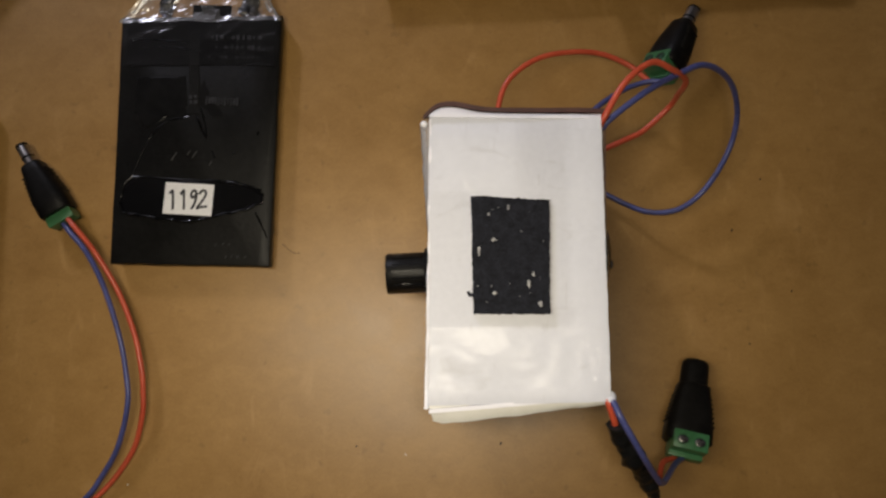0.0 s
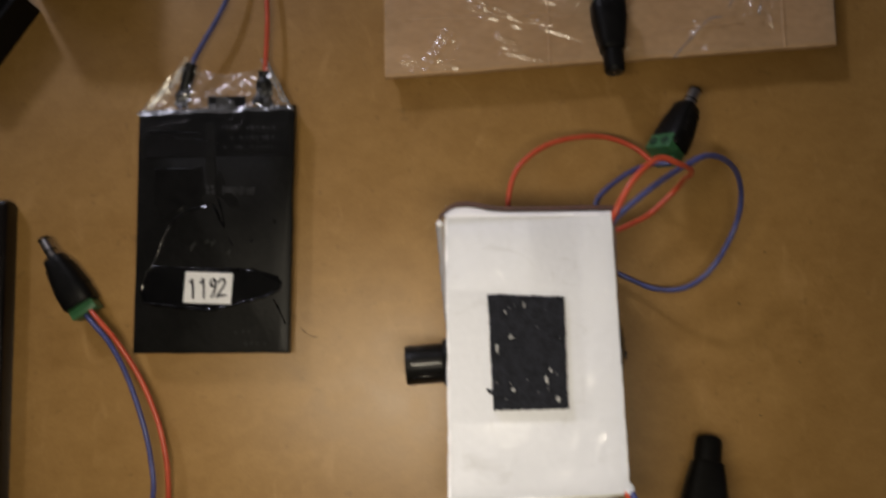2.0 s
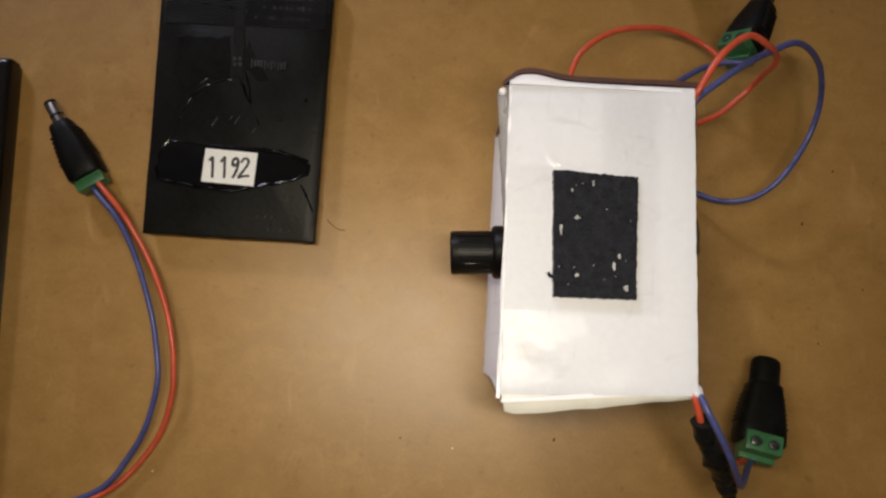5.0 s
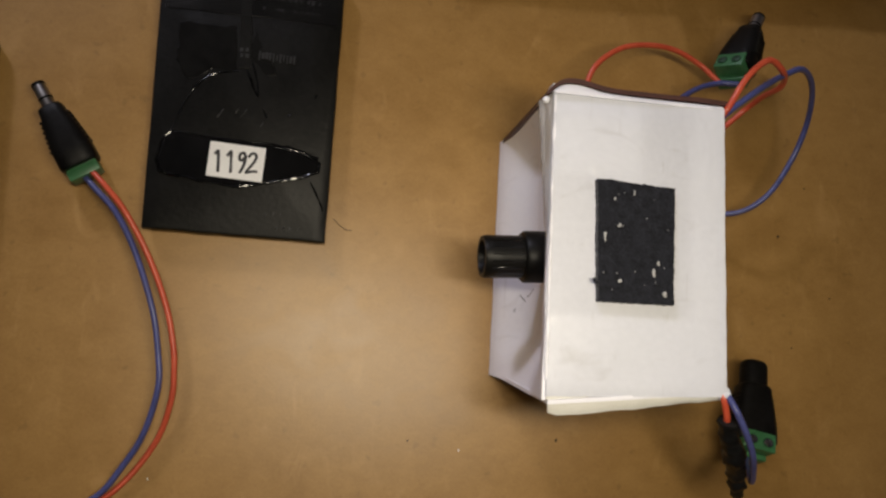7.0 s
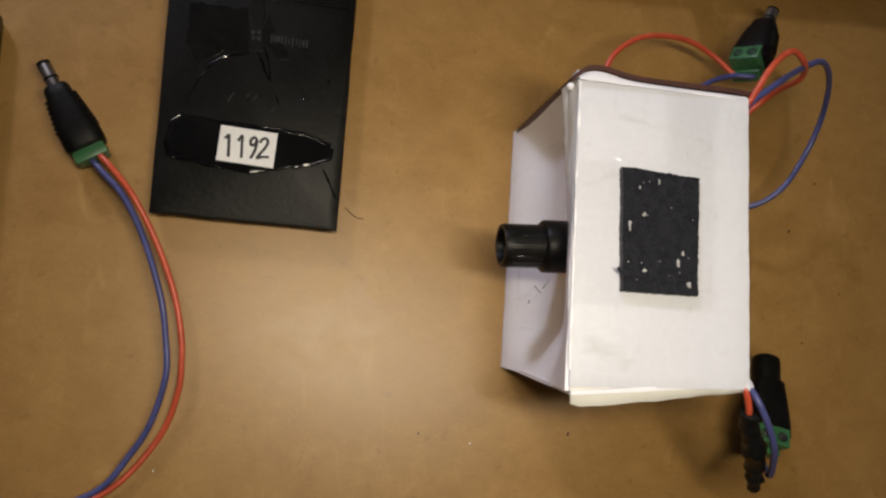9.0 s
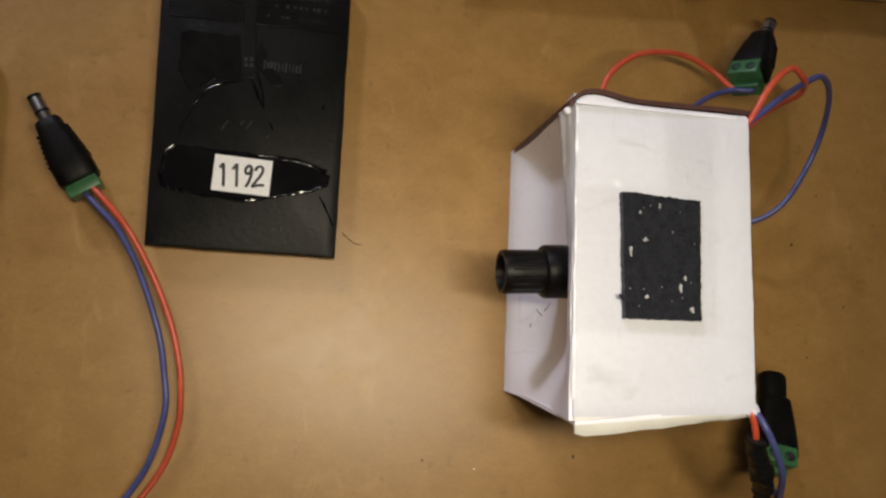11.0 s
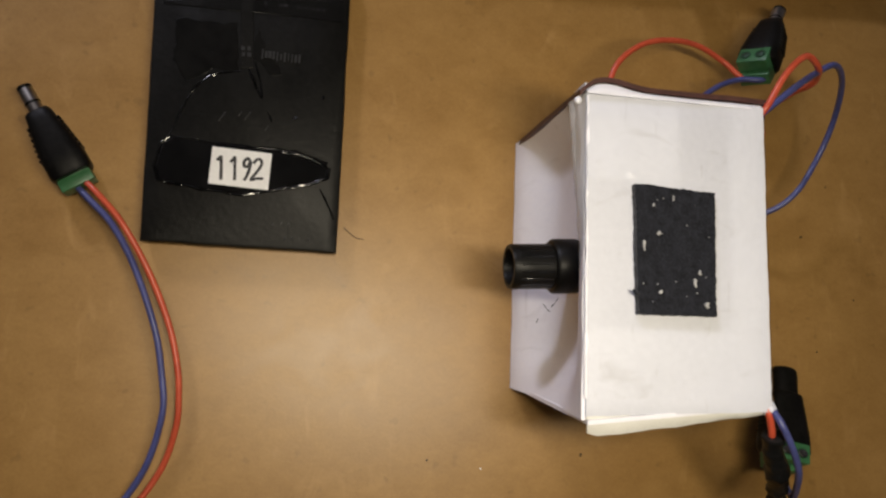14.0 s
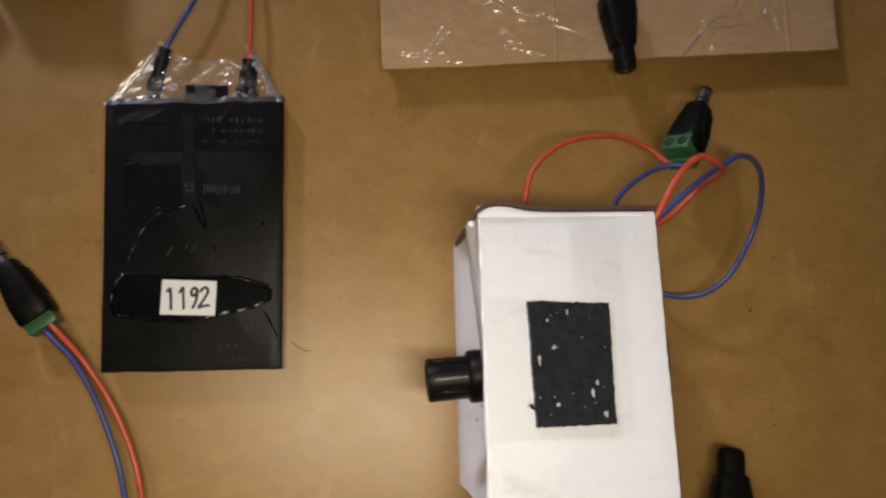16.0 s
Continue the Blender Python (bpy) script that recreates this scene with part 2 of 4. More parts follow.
# ---- builders ----
def thing(name, at, label, category, group="", kind=""):
    ob = new(name)
    ob.location = at
    ob.empty_display_size = 0.01
    return tagged(ob, label, category, group, kind)


def root_of(ob):
    while ob.parent:
        ob = ob.parent
    return ob


def part(name, bm, material, parent, label="", smooth=True, kind=""):
    """Links a bmesh, given in world places, as one mesh under a thing or a part."""
    bmesh.ops.translate(bm, verts=bm.verts, vec=-Vector(root_of(parent).location))
    bmesh.ops.recalc_face_normals(bm, faces=bm.faces)
    if any(e.is_boundary for e in bm.edges) and sum(f.normal.z for f in bm.faces) < 0:
        bmesh.ops.reverse_faces(bm, faces=bm.faces)
    me = bpy.data.meshes.new(name)
    bm.to_mesh(me)
    bm.free()
    me.materials.append(material)
    if smooth:
        me.polygons.foreach_set("use_smooth", [True] * len(me.polygons))
        me.set_sharp_from_angle(angle=radians(40))
    ob = new(name, me)
    ob.parent = parent
    ob.visible_shadow = material not in CLEAR
    return tagged(ob, label, "", "", kind)


def block(size, at=(0, 0, 0), bevel=0.0, turn=None, segments=2):
    bm = bmesh.new()
    bmesh.ops.create_cube(bm, size=1)
    bmesh.ops.scale(bm, verts=bm.verts, vec=size)
    if bevel:
        bmesh.ops.bevel(bm, geom=bm.edges[:], offset=bevel, segments=segments, affect="EDGES", profile=0.5)
    bmesh.ops.transform(bm, matrix=Matrix.Translation(at) @ (turn or Matrix()), verts=bm.verts)
    return bm


def loft(rings, caps=True):
    """Skins a list of rings of equal length."""
    bm = bmesh.new()
    rows = [[bm.verts.new(p) for p in ring] for ring in rings]
    k = len(rows[0])
    for a, b in zip(rows, rows[1:]):
        for i in range(k):
            bm.faces.new((a[i], a[(i + 1) % k], b[(i + 1) % k], b[i]))
    if caps:
        bm.faces.new(rows[0][::-1])
        bm.faces.new(rows[-1])
    return bm


def lathe(profile, m, n=24):
    """Turns (along, radius) pairs about local y."""
    rings = [[m @ Vector((r * math.cos(6.28318 * i / n), a, r * math.sin(6.28318 * i / n))) for i in range(n)] for a, r in profile]
    return loft(rings)


def smooth_line(points, steps=8):
    p = [Vector(q) for q in points]
    p = [2 * p[0] - p[1]] + p + [2 * p[-1] - p[-2]]
    out = []
    for i in range(1, len(p) - 2):
        a, b, c, d = p[i - 1:i + 3]
        for s in range(steps):
            t = s / steps
            out.append(0.5 * (2 * b + (c - a) * t + (2 * a - 5 * b + 4 * c - d) * t * t + (3 * b - a - 3 * c + d) * t ** 3))
    return out + [p[-2]]


def tube(points, radius, n=10, steps=8, lumpy=0.0):
    line = smooth_line(points, steps)
    rings, side = [], None
    for i, q in enumerate(line):
        along = (line[min(i + 1, len(line) - 1)] - line[max(i - 1, 0)]).normalized()
        if side is None:
            side = along.orthogonal().normalized()
        side = (side - along * side.dot(along)).normalized()
        up = along.cross(side)
        r = radius * (1 + lumpy * noise.noise(q * 260))
        rings.append([q + r * (1 + lumpy * 0.6 * noise.noise(q * 400 + Vector((k, 0, 0)))) *
                      (side * math.cos(6.28318 * k / n) + up * math.sin(6.28318 * k / n)) for k in range(n)])
    return loft(rings)


def sheet(place, nu, nv, thick=0.0, down=(0, 0, -1)):
    """A sheet over place(u, v) for u and v from 0 to 1, closed with a thickness."""
    bm = bmesh.new()
    d = Vector(down) * thick

    def rows(shift):
        return [[bm.verts.new(Vector(place(i / nu, j / nv)) + shift) for i in range(nu + 1)] for j in range(nv + 1)]

    def skin(g):
        for j in range(nv):
            for i in range(nu):
                bm.faces.new((g[j][i], g[j][i + 1], g[j + 1][i + 1], g[j + 1][i]))

    top = rows(Vector())
    skin(top)
    if thick:
        low = rows(d)
        skin(low)
        rim = lambda g: g[0][:] + [r[-1] for r in g[1:]] + g[-1][-2::-1] + [r[0] for r in g[-2:0:-1]]
        a, b = rim(top), rim(low)
        for i in range(len(a)):
            k = (i + 1) % len(a)
            bm.faces.new((a[i], a[k], b[k], b[i]))
    return bm


def quad_at(c, u, v):
    """A place between four corners: at (0,0), (1,0), (1,1) and (0,1)."""
    c = [Vector(q) for q in c]
    return c[0] * (1 - u) * (1 - v) + c[1] * u * (1 - v) + c[2] * u * v + c[3] * (1 - u) * v


def slab_from_outline(outline, low, high, round_edge=0.0003):
    """A flat piece with a given outline, slightly rounded on top."""
    c = Vector((sum(p[0] for p in outline), sum(p[1] for p in outline))) / len(outline)

    def ring(z, k):
        out = []
        for p in outline:
            q = Vector(p[:2])
            d = c - q
            q = q + d.normalized() * k
            out.append((q.x, q.y, z))
        return out

    return loft([ring(low, 0), ring(high - round_edge, 0), ring(high - 0.3 * round_edge, 0.3 * round_edge), ring(high, round_edge)])


def wire(name, points, parent, material, radius=0.00105, label=""):
    return part(name, tube(points, radius), material, parent, label)


def super_ring(w, h, y, m, n=24, power=4.0, low=0.0):
    out = []
    for i in range(n):
        a = 6.28318 * (i + 0.5) / n
        c, s = math.cos(a), math.sin(a)
        k = (abs(c) ** power + abs(s) ** power) ** (-1 / power)
        out.append(m @ Vector((w / 2 * c * k, y, low + h / 2 + h / 2 * s * k)))
    return out


def barrel_connector(parent, m, male, terminal_up=0.0, face_down=False, screw=None):
    """A screw-terminal barrel connector lying on local z = 0, its barrel towards local y, its terminal's mouth at y = 0."""
    m = m if male else m @ Matrix.Diagonal((1, 0.92, 1, 1))
    body = [(0.0035, 0.0132, 0.0108), (0.0045, 0.0146, 0.0118), (0.0100, 0.0146, 0.0118), (0.0165, 0.0128, 0.0112), (0.0228, 0.0100, 0.0098), (0.0258, 0.0092, 0.0092)]
    if male:
        body += [(0.0266, 0.0082, 0.0082)]
    else:
        body = [(0.0035, 0.0140, 0.0108), (0.0045, 0.0154, 0.0118), (0.0085, 0.0154, 0.0118), (0.0165, 0.0134, 0.0114), (0.0240, 0.0112, 0.0104), (0.0264, 0.0106, 0.0102), (0.0268, 0.0100, 0.0097),
                (0.0270, 0.0093, 0.0093), (0.0345, 0.0091, 0.0091), (0.0364, 0.0087, 0.0087), (0.0372, 0.0076, 0.0076)]
    rings = []
    for y, w, h in body:
        rings.append(super_ring(w, h, y, m, power=2.2 if (not male and y > 0.0269) else 4.0, low=(0.0118 - h) / 2))
    part("connector_body", loft(rings), BLACK_PLASTIC, parent)
    for k in range(7):
        y = 0.0112 + 0.0018 * k
        w = (0.0146 if male else 0.0150) - (y - 0.0100) * 0.31
        part("grip_rib", block((w + 0.0009, 0.0008, 0.0066), turn=m @ Matrix.Translation((0, y, 0.0059)), bevel=0.0002, segments=1), BLACK_PLASTIC, parent)
    top = 0.0085 if face_down else 0.0112 + terminal_up
    term = part("terminal_block", block((0.0112, 0.0072, top - 0.0012), turn=m @ Matrix.Translation((0, 0.0034, 0.0012 + (top - 0.0012) / 2)), bevel=0.0004), GREEN, parent, "green plastic screw terminal")
    part("terminal_step", block((0.0118 if face_down else 0.0110, 0.0036 if face_down else 0.0030, 0.0078 if face_down else 0.0052), turn=m @ Matrix.Translation((0, 0.0012 if face_down else -0.0008, 0.0052 if face_down else 0.0040)), bevel=0.0003), GREEN, term)
    for sx in () if face_down else (-0.0027, 0.0027):
        # nothing is cut: dark discs and bars paint shade in holes and slots
        hole = m @ Matrix.Translation((sx, 0.0032, top + 0.0001)) @ pose(0, 0, 0, 90, 0, 0)
        part("hole_shade", lathe([(-0.0002, 0.0019), (0.0002, 0.0019), (0.0002, 0.0016)], hole, 16), GREEN_SHADE, term)
        part("screw", lathe([(-0.0002, 0.0015), (0.0004, 0.0015), (0.0005, 0.0012)], hole, 14), screw or METAL, term)
        part("slot_shade", block((0.0024, 0.0004, 0.0002), turn=m @ Matrix.Translation((sx, 0.0032, top + 0.0006)) @ pose(0, 0, 0, 0, 0, 35)), INK, term)
    axis = m @ Matrix.Translation((0, 0, 0.0059))
    if male:
        part("barrel", lathe([(0.0255, 0.0026), (0.0350, 0.0026), (0.0356, 0.0024), (0.0357, 0.0016), (0.0320, 0.0012)], axis, 20), DULL_METAL, parent, "shiny metal barrel")
        part("barrel_ring", lathe([(0.0296, 0.0024), (0.0297, 0.00272), (0.0304, 0.00272), (0.0305, 0.0024)], axis, 20), BLACK_PLASTIC, parent)
        part("barrel_tip", lathe([(0.0351, 0.00265), (0.0362, 0.0025), (0.0364, 0.0017), (0.0350, 0.0012)], axis, 20), BLACK_PLASTIC, parent)
    else:
        part("socket", lathe([(0.0368, 0.0034), (0.0374, 0.0034), (0.0374, 0.0026), (0.0340, 0.0024)], axis, 20), INK, parent)
        part("pin", lathe([(0.0340, 0.0009), (0.0373, 0.0009), (0.0377, 0.0005)], axis, 12), METAL, parent, "bright metal centre pin")


def toward(base, tip, z=0.0, tilt=0.0, bank=0.0):
    """The pose of a thing at base whose local y points along the table at tip."""
    a = math.degrees(math.atan2(tip[1] - base[1], tip[0] - base[0])) - 90
    return pose(base[0], base[1], z, 0, 0, a) @ pose(0, 0, 0, tilt, bank, 0)


def axes(at, across, ahead):
    """A pose from a place and two directions."""
    y = Vector(ahead).normalized()
    x = (Vector(across) - y * y.dot(Vector(across))).normalized()
    z = x.cross(y)
    m = Matrix((x, y, z)).transposed().to_4x4()
    return Matrix.Translation(at) @ m


# ---- structure ----
def solid(name, bm, material, label, category, kind="structure"):
    me = bpy.data.meshes.new(name)
    bmesh.ops.recalc_face_normals(bm, faces=bm.faces)
    bm.to_mesh(me)
    bm.free()
    me.materials.append(material)
    return tagged(new(name, me), label, category, "", kind)


# unseen shell added round the table; walls kept dark to cut bounce light
solid("floor", block((3.6, 3.6, 0.1), (0, 0.2, -0.80)), FLOOR_STONE, "plain grey stone floor under the table", "floor")
solid("ceiling", block((3.6, 3.6, 0.1), (0, 0.2, 1.95)), WALL_PAINT, "plain dark grey-brown ceiling, unseen, added to close the room", "ceiling")
solid("wall_north", block((3.6, 0.1, 2.65), (0, 2.05, 0.575)), WALL_PAINT, "plain dark grey-brown wall, unseen, added to close the room", "wall")
solid("wall_south", block((3.6, 0.1, 2.65), (0, -1.65, 0.575)), WALL_PAINT, "plain dark grey-brown wall, unseen, added to close the room", "wall")
solid("wall_west", block((0.1, 3.6, 2.65), (-1.85, 0.2, 0.575)), WALL_PAINT, "plain dark grey-brown wall, unseen, added to close the room", "wall")
solid("wall_east", block((0.1, 3.6, 2.65), (1.85, 0.2, 0.575)), WALL_PAINT, "plain dark grey-brown wall, unseen, added to close the room", "wall")

table = thing("work_table", (0, 0.1, -0.75), "work table topped with bare brown hardboard", "table", "", "structure")
part("tabletop", block((1.30, 0.80, 0.018), (0, 0.1, -0.009), 0.0015), BOARD, table, "mottled brown hardboard top", False)
for sx in (-0.6, 0.6):
    for sy in (-0.25, 0.45):
        part("table_leg", block((0.05, 0.05, 0.732), (sx, sy, -0.384), 0.003), BOARD, table, "", False)


# ---- the white box ----
def white_box():
    box = thing("project_box", (0.0275, -0.008, 0), "white card box with a black hook-and-loop pad and a black eyepiece", "box")
    tl, tr, br, bl = (-0.0015, 0.0355, 0.0728), (0.0527, 0.0350, 0.0748), (0.0561, -0.0536, 0.0710), (0.0000, -0.0563, 0.0705)

    def lid(u, v):
        q = quad_at((bl, br, tr, tl), u, v)
        w = noise.noise(q * 45) * 0.0006 + noise.noise(q * 160) * 0.00012
        curl = 0.0016 * max(0, v - 0.93) / 0.07 * max(0, 1 - u) ** 0.5
        edge = 0.0002 * noise.noise(Vector((q.x * 300, q.y * 300, 4))) * (1 if u in (0, 1) or v in (0, 1) else 0)
        return q + Vector((edge, edge, w - curl))

    part("lid", sheet(lid, 24, 36, 0.0011), WHITE_CARD_DIM, box, "white card lid, taped and a little wrinkled")

    # front flap, hanging lower and further out at its left end
    def flap(u, v):
        q = quad_at(((0.0002, -0.0555, 0.0694), (0.0556, -0.0530, 0.0699), (0.0552, -0.0546, 0.0685), (0.0012, -0.0626, 0.0668)), u, v)
        corner = max(0, 1 - u / 0.10) ** 2 * v
        return q + Vector((0.0006 * corner, 0.0016 * corner + 0.0006 * noise.noise(q * 120), 0.0008 * noise.noise(q * 90) * v + 0.0005 * math.sin(math.pi * v)))

    def flap_tape(u, v):
        q = Vector(flap(u, 0.15 + 0.83 * v))
        return q + Vector((0, -0.0001, 0.0004 + 0.0004 * abs(noise.noise(q * 420)) + 0.0005 * abs(noise.noise(Vector((q.x * 130, q.y * 420, 3))))))

    part("clear_tape", sheet(flap_tape, 70, 16), FILM_THIN, box, "clear tape, crinkled over the flap")
    part("front_flap", sheet(flap, 16, 6, 0.0008), CREAM_FLAP, box, "creased cream flap folded over the front")

    # the far edge, arched out near one end
    def far_edge(x):
        return 0.0380 + 0.0018 * math.exp(-((x - 0.005) / 0.008) ** 2) - 0.0048 * min(1, max(0, (0.0015 - x) / 0.0065)) ** 1.6

    def back_strip(u, v):
        x = -0.0016 + 0.0546 * u
        return (x, 0.0345 + v * (far_edge(x) - 0.0016 - 0.0345), 0.0732 + 0.0012 * u - 0.0016 * v * v + 0.0003 * noise.noise(Vector((x * 120, v * 2, 3))))

    part("back_strip", sheet(back_strip, 30, 4, 0.0006), SIDE_CARD_LIT, box)

    # left wall, pushed in at its middle
    def left(u, v):
        y, z = 0.0388 - (0.0896 + 0.0066 * v) * u, 0.0690 * v
        rise = lambda q: min(1, max(0, q)) ** 2 * (3 - 2 * min(1, max(0, q)))
        crease = 0.36 - 0.16 * math.exp(-u / 0.12)
        inward = 0.0095 * rise(v / crease) * (1 - rise((v - 0.60) / 0.40)) * min(1, u / 0.16 + 0.10) * min(1, (1 - u) / 0.2 + 0.2)
        return (-0.0012 * (1 - v) - 0.0010 * v + inward + 0.0005 * noise.noise(Vector((y * 60, z * 60, 1))), y, z + 0.0005)

    part("left_wall", sheet(left, 24, 24, 0.0012, (1, 0, 0)), SIDE_CARD_LIT, box, "white card side wall, dented inwards")
    for line in (((0.665, 0.23), (0.680, 0.25), (0.690, 0.27)), ((0.640, 0.33), (0.655, 0.31), (0.672, 0.28)), ((0.72, 0.20), (0.735, 0.19))):
        part("scuff", tube([Vector(left(*q)) - Vector((0.00005, 0, 0)) for q in line], 0.00014, 6, 4, 0.6), INK, box)

    def front(u, v):
        y = -0.0508 - 0.0058 * v * (1 - u) - 0.0020 * v + 0.003 * math.sin(math.pi * v) * math.sin(math.pi * u)
        return (0.0005 + 0.0545 * u, y, 0.0005 + 0.0700 * v)

    part("front_wall", sheet(front, 12, 12, 0.0012, (0, 1, 0)), SIDE_CARD_LIT, box)

    def right(u, v):
        return (0.0553 + 0.0010 * math.sin(math.pi * v), -0.0520 + 0.0870 * u, 0.0005 + 0.0680 * v)

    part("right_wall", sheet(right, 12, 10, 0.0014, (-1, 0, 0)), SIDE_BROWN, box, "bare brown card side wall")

    def back(u, v):
        left = -0.0010 - 0.0026 * v ** 12
        x = left + (0.0555 - left) * u
        return (x, 0.0390 + (far_edge(x) - 0.0390) * v ** 2 + 0.0004 * noise.noise(Vector((x * 80, 0, v * 3))), 0.0005 + (0.0718 + 0.0016 * u) * v)

    part("back_wall", sheet(back, 30, 12, 0.0014, (0, -1, 0)), MAROON, box, "dark maroon board at the back")
    part("base_panel", block((0.054, 0.086, 0.0012), (0.0275, -0.0085, 0.0010)), SIDE_CARD_LIT, box)

    # cloudy tape that bulges between the lid's edge and the side wall
    def bulge(u, v):
        y = 0.0346 - 0.0500 * u
        out = 0.0002 + 0.0036 * max(0, 1 - u) ** 1.1 * min(1, u / 0.04 + 0.5)
        a = math.pi * v
        x = -0.0013 + 0.0011 * u - out * math.sin(a) ** 0.8 + 0.0003 * noise.noise(Vector((y * 300, v * 3, 2)))
        return (x, y, 0.0718 - 0.0015 * u - 0.0100 * v * (1 - 0.4 * u))

    part("tape_bulge", sheet(bulge, 40, 12), FILM_CLOUDY, box, "cloudy tape bulging beside the lid")
    part("tape_edge", tube([(-0.0012 + 0.0010 * k / 9, 0.0340 - 0.0095 * k, 0.0722 - 0.0002 * k) for k in range(10)], 0.00045, 8, 6, 0.6), SIDE_CARD_LIT, box)

    # hook-and-loop pad, with lint and a loose thread
    z = 0.0735

    def pad(u, v):
        q = quad_at(((0.0136, -0.0280, z), (0.0371, -0.0275, z), (0.0367, 0.0079, z + 0.0006), (0.0122, 0.0088, z + 0.0004)), u, v)
        rim = u in (0, 1) or v in (0, 1)
        j = 0.00035 if rim else 0.0
        return q + Vector((j * noise.noise(q * 900), j * noise.noise(q * 900 + Vector((9, 0, 0))), 0.0009 + (0.0 if rim else 0.00025 * noise.noise(q * 1800))))

    velcro = part("fastener_pad", sheet(pad, 60, 90, 0.0022), VELCRO, box, "black hook-and-loop pad flecked with lint")
    rnd = random.Random(5)
    flecks = [(0.0150, -0.0085, 0.0040, 0.0012), (0.0195, -0.0050, 0.0016, 0.0022), (0.0305, -0.0185, 0.0032, 0.0010), (0.0318, -0.0155, 0.0016, 0.0012),
              (0.0338, -0.0245, 0.0022, 0.0020), (0.0200, -0.0215, 0.0012, 0.0020), (0.0238, 0.0055, 0.0020, 0.0009), (0.0178, 0.0032, 0.0012, 0.0009)]
    flecks += [(rnd.uniform(0.0145, 0.036), rnd.uniform(-0.0265, 0.0065), rnd.uniform(0.0003, 0.0007), rnd.uniform(0.0002, 0.0005)) for _ in range(12)]
    for x, y, ly, lx in flecks:
        out = []
        for i in range(10):
            a = 6.283 * i / 10
            k = 0.5 * (0.4 + 0.75 * rnd.random())
            out.append((x + lx * k * math.cos(a), y + ly * k * math.sin(a)))
        part("lint_fleck", slab_from_outline(out, z + 0.0004, z + 0.0015, 0.00015), LINT, velcro)
    part("loose_thread", tube([(0.0136, -0.0222, z + 0.0008), (0.0124, -0.0222, z + 0.0012), (0.0119, -0.0212, z + 0.0010)], 0.0005, 6, 4, 0.5), VELCRO, velcro)

    # clear tape over the lid's edges
    def crinkle(q, run, over, level):
        band = max(0, noise.noise(Vector((q.x * 85 + run, q.y * 70, over))) + level)
        return band * (0.0008 * noise.noise(Vector((q.x * 520, q.y * 430, run))) + 0.0005 * noise.noise(Vector((q.x * 1300, q.y * 900, over))))

    def edge_tape(u, v):
        q = Vector(lid(0.80 + 0.21 * u, v))
        return q + Vector((0.0006 * u, 0, 0.0005 + crinkle(q, 3.1, 7.7, 0.02) - 0.0018 * max(0, u - 0.92) / 0.08))

    part("clear_tape", sheet(edge_tape, 26, 120), FILM_THIN, box, "clear tape, crinkled in places")

    def corner_tape(u, v):
        q = Vector(lid(0.01 + 0.51 * u, 0.72 + 0.27 * v))
        return q + Vector((0, 0, 0.0005 + crinkle(q, 1.3, 2.2, 0.0)))

    part("clear_tape", sheet(corner_tape, 64, 50), FILM_THIN, box, "clear tape, crinkled in places")

    def low_tape(u, v):
        return Vector(lid(0.01 + 0.97 * u, 0.02 + 0.24 * v)) + Vector((0, 0, 0.00045 + 0.00007 * noise.noise(Vector((u * 14, v * 9, 5))) + 0.00010 * max(0, noise.noise(Vector((u * 9, v * 5, 8)))) * noise.noise(Vector((u * 60, v * 26, 2)))))

    part("clear_tape", sheet(low_tape, 80, 40), FILM_SMOOTH, box, "clear tape, a little uneven")

    # hot-melt blob where the leads leave
    blob = bmesh.new()
    bmesh.ops.create_icosphere(blob, subdivisions=3, radius=0.0022)
    for w in blob.verts:
        w.co *= 1 + 0.25 * noise.noise(w.co * 700)
    bmesh.ops.translate(blob, verts=blob.verts, vec=(0.0560, -0.0528, 0.0695))
    part("glue_blob", blob, WHITE_CARD_DIM, box, "whitish blob of hot glue")
    blob = bmesh.new()
    bmesh.ops.create_icosphere(blob, subdivisions=2, radius=0.0012)
    bmesh.ops.translate(blob, verts=blob.verts, vec=(-0.0034, 0.0330, 0.0700))
    part("glue_blob", blob, SIDE_CARD_LIT, box)

    # eyepiece through the left wall
    axis = pose(0, -0.0123, 0.0465, 0, 0, 94)
    knob = part("eyepiece", lathe([(-0.0090, 0.0070), (-0.0058, 0.0080), (-0.0052, 0.0085), (0.0020, 0.0085), (0.0028, 0.0079), (0.0030, 0.0069),
                                   (0.0100, 0.0069), (0.0152, 0.0070), (0.0161, 0.0066), (0.0161, 0.0056), (0.0150, 0.0052), (0.0020, 0.0046), (-0.0060, 0.0044)], axis, 48), TUBE_BLACK, box, "smooth black plastic tube with a flange")
    for k in range(18):
        a = 6.28318 * (k + 0.5) / 18
        m = axis @ Matrix.Translation((0.00671 * math.cos(a), 0.0094, 0.00671 * math.sin(a))) @ Matrix.Rotation(-a, 4, "Y")
        part("ridge", block((0.00050, 0.0118, 0.0010), turn=m, bevel=0.0002, segments=1), RIDGE_BLACK, knob)

    # round push switch on the right wall
    axis = pose(0.0546, -0.0078, 0.0605, 0, 0, -90)
    sw = part("round_switch", lathe([(-0.001, 0.0096), (0.0010, 0.0096), (0.0019, 0.0086), (0.0025, 0.0060), (0.0027, 0.0030)], axis, 32), SWITCH_GREY, box, "round glossy dark grey switch")
    part("switch_screw", lathe([(0.0026, 0.0017), (0.0036, 0.0015), (0.0039, 0.0008)], axis @ Matrix.Translation((0.0026, 0, 0.0020)), 16), METAL, sw)
    return box


white_box()


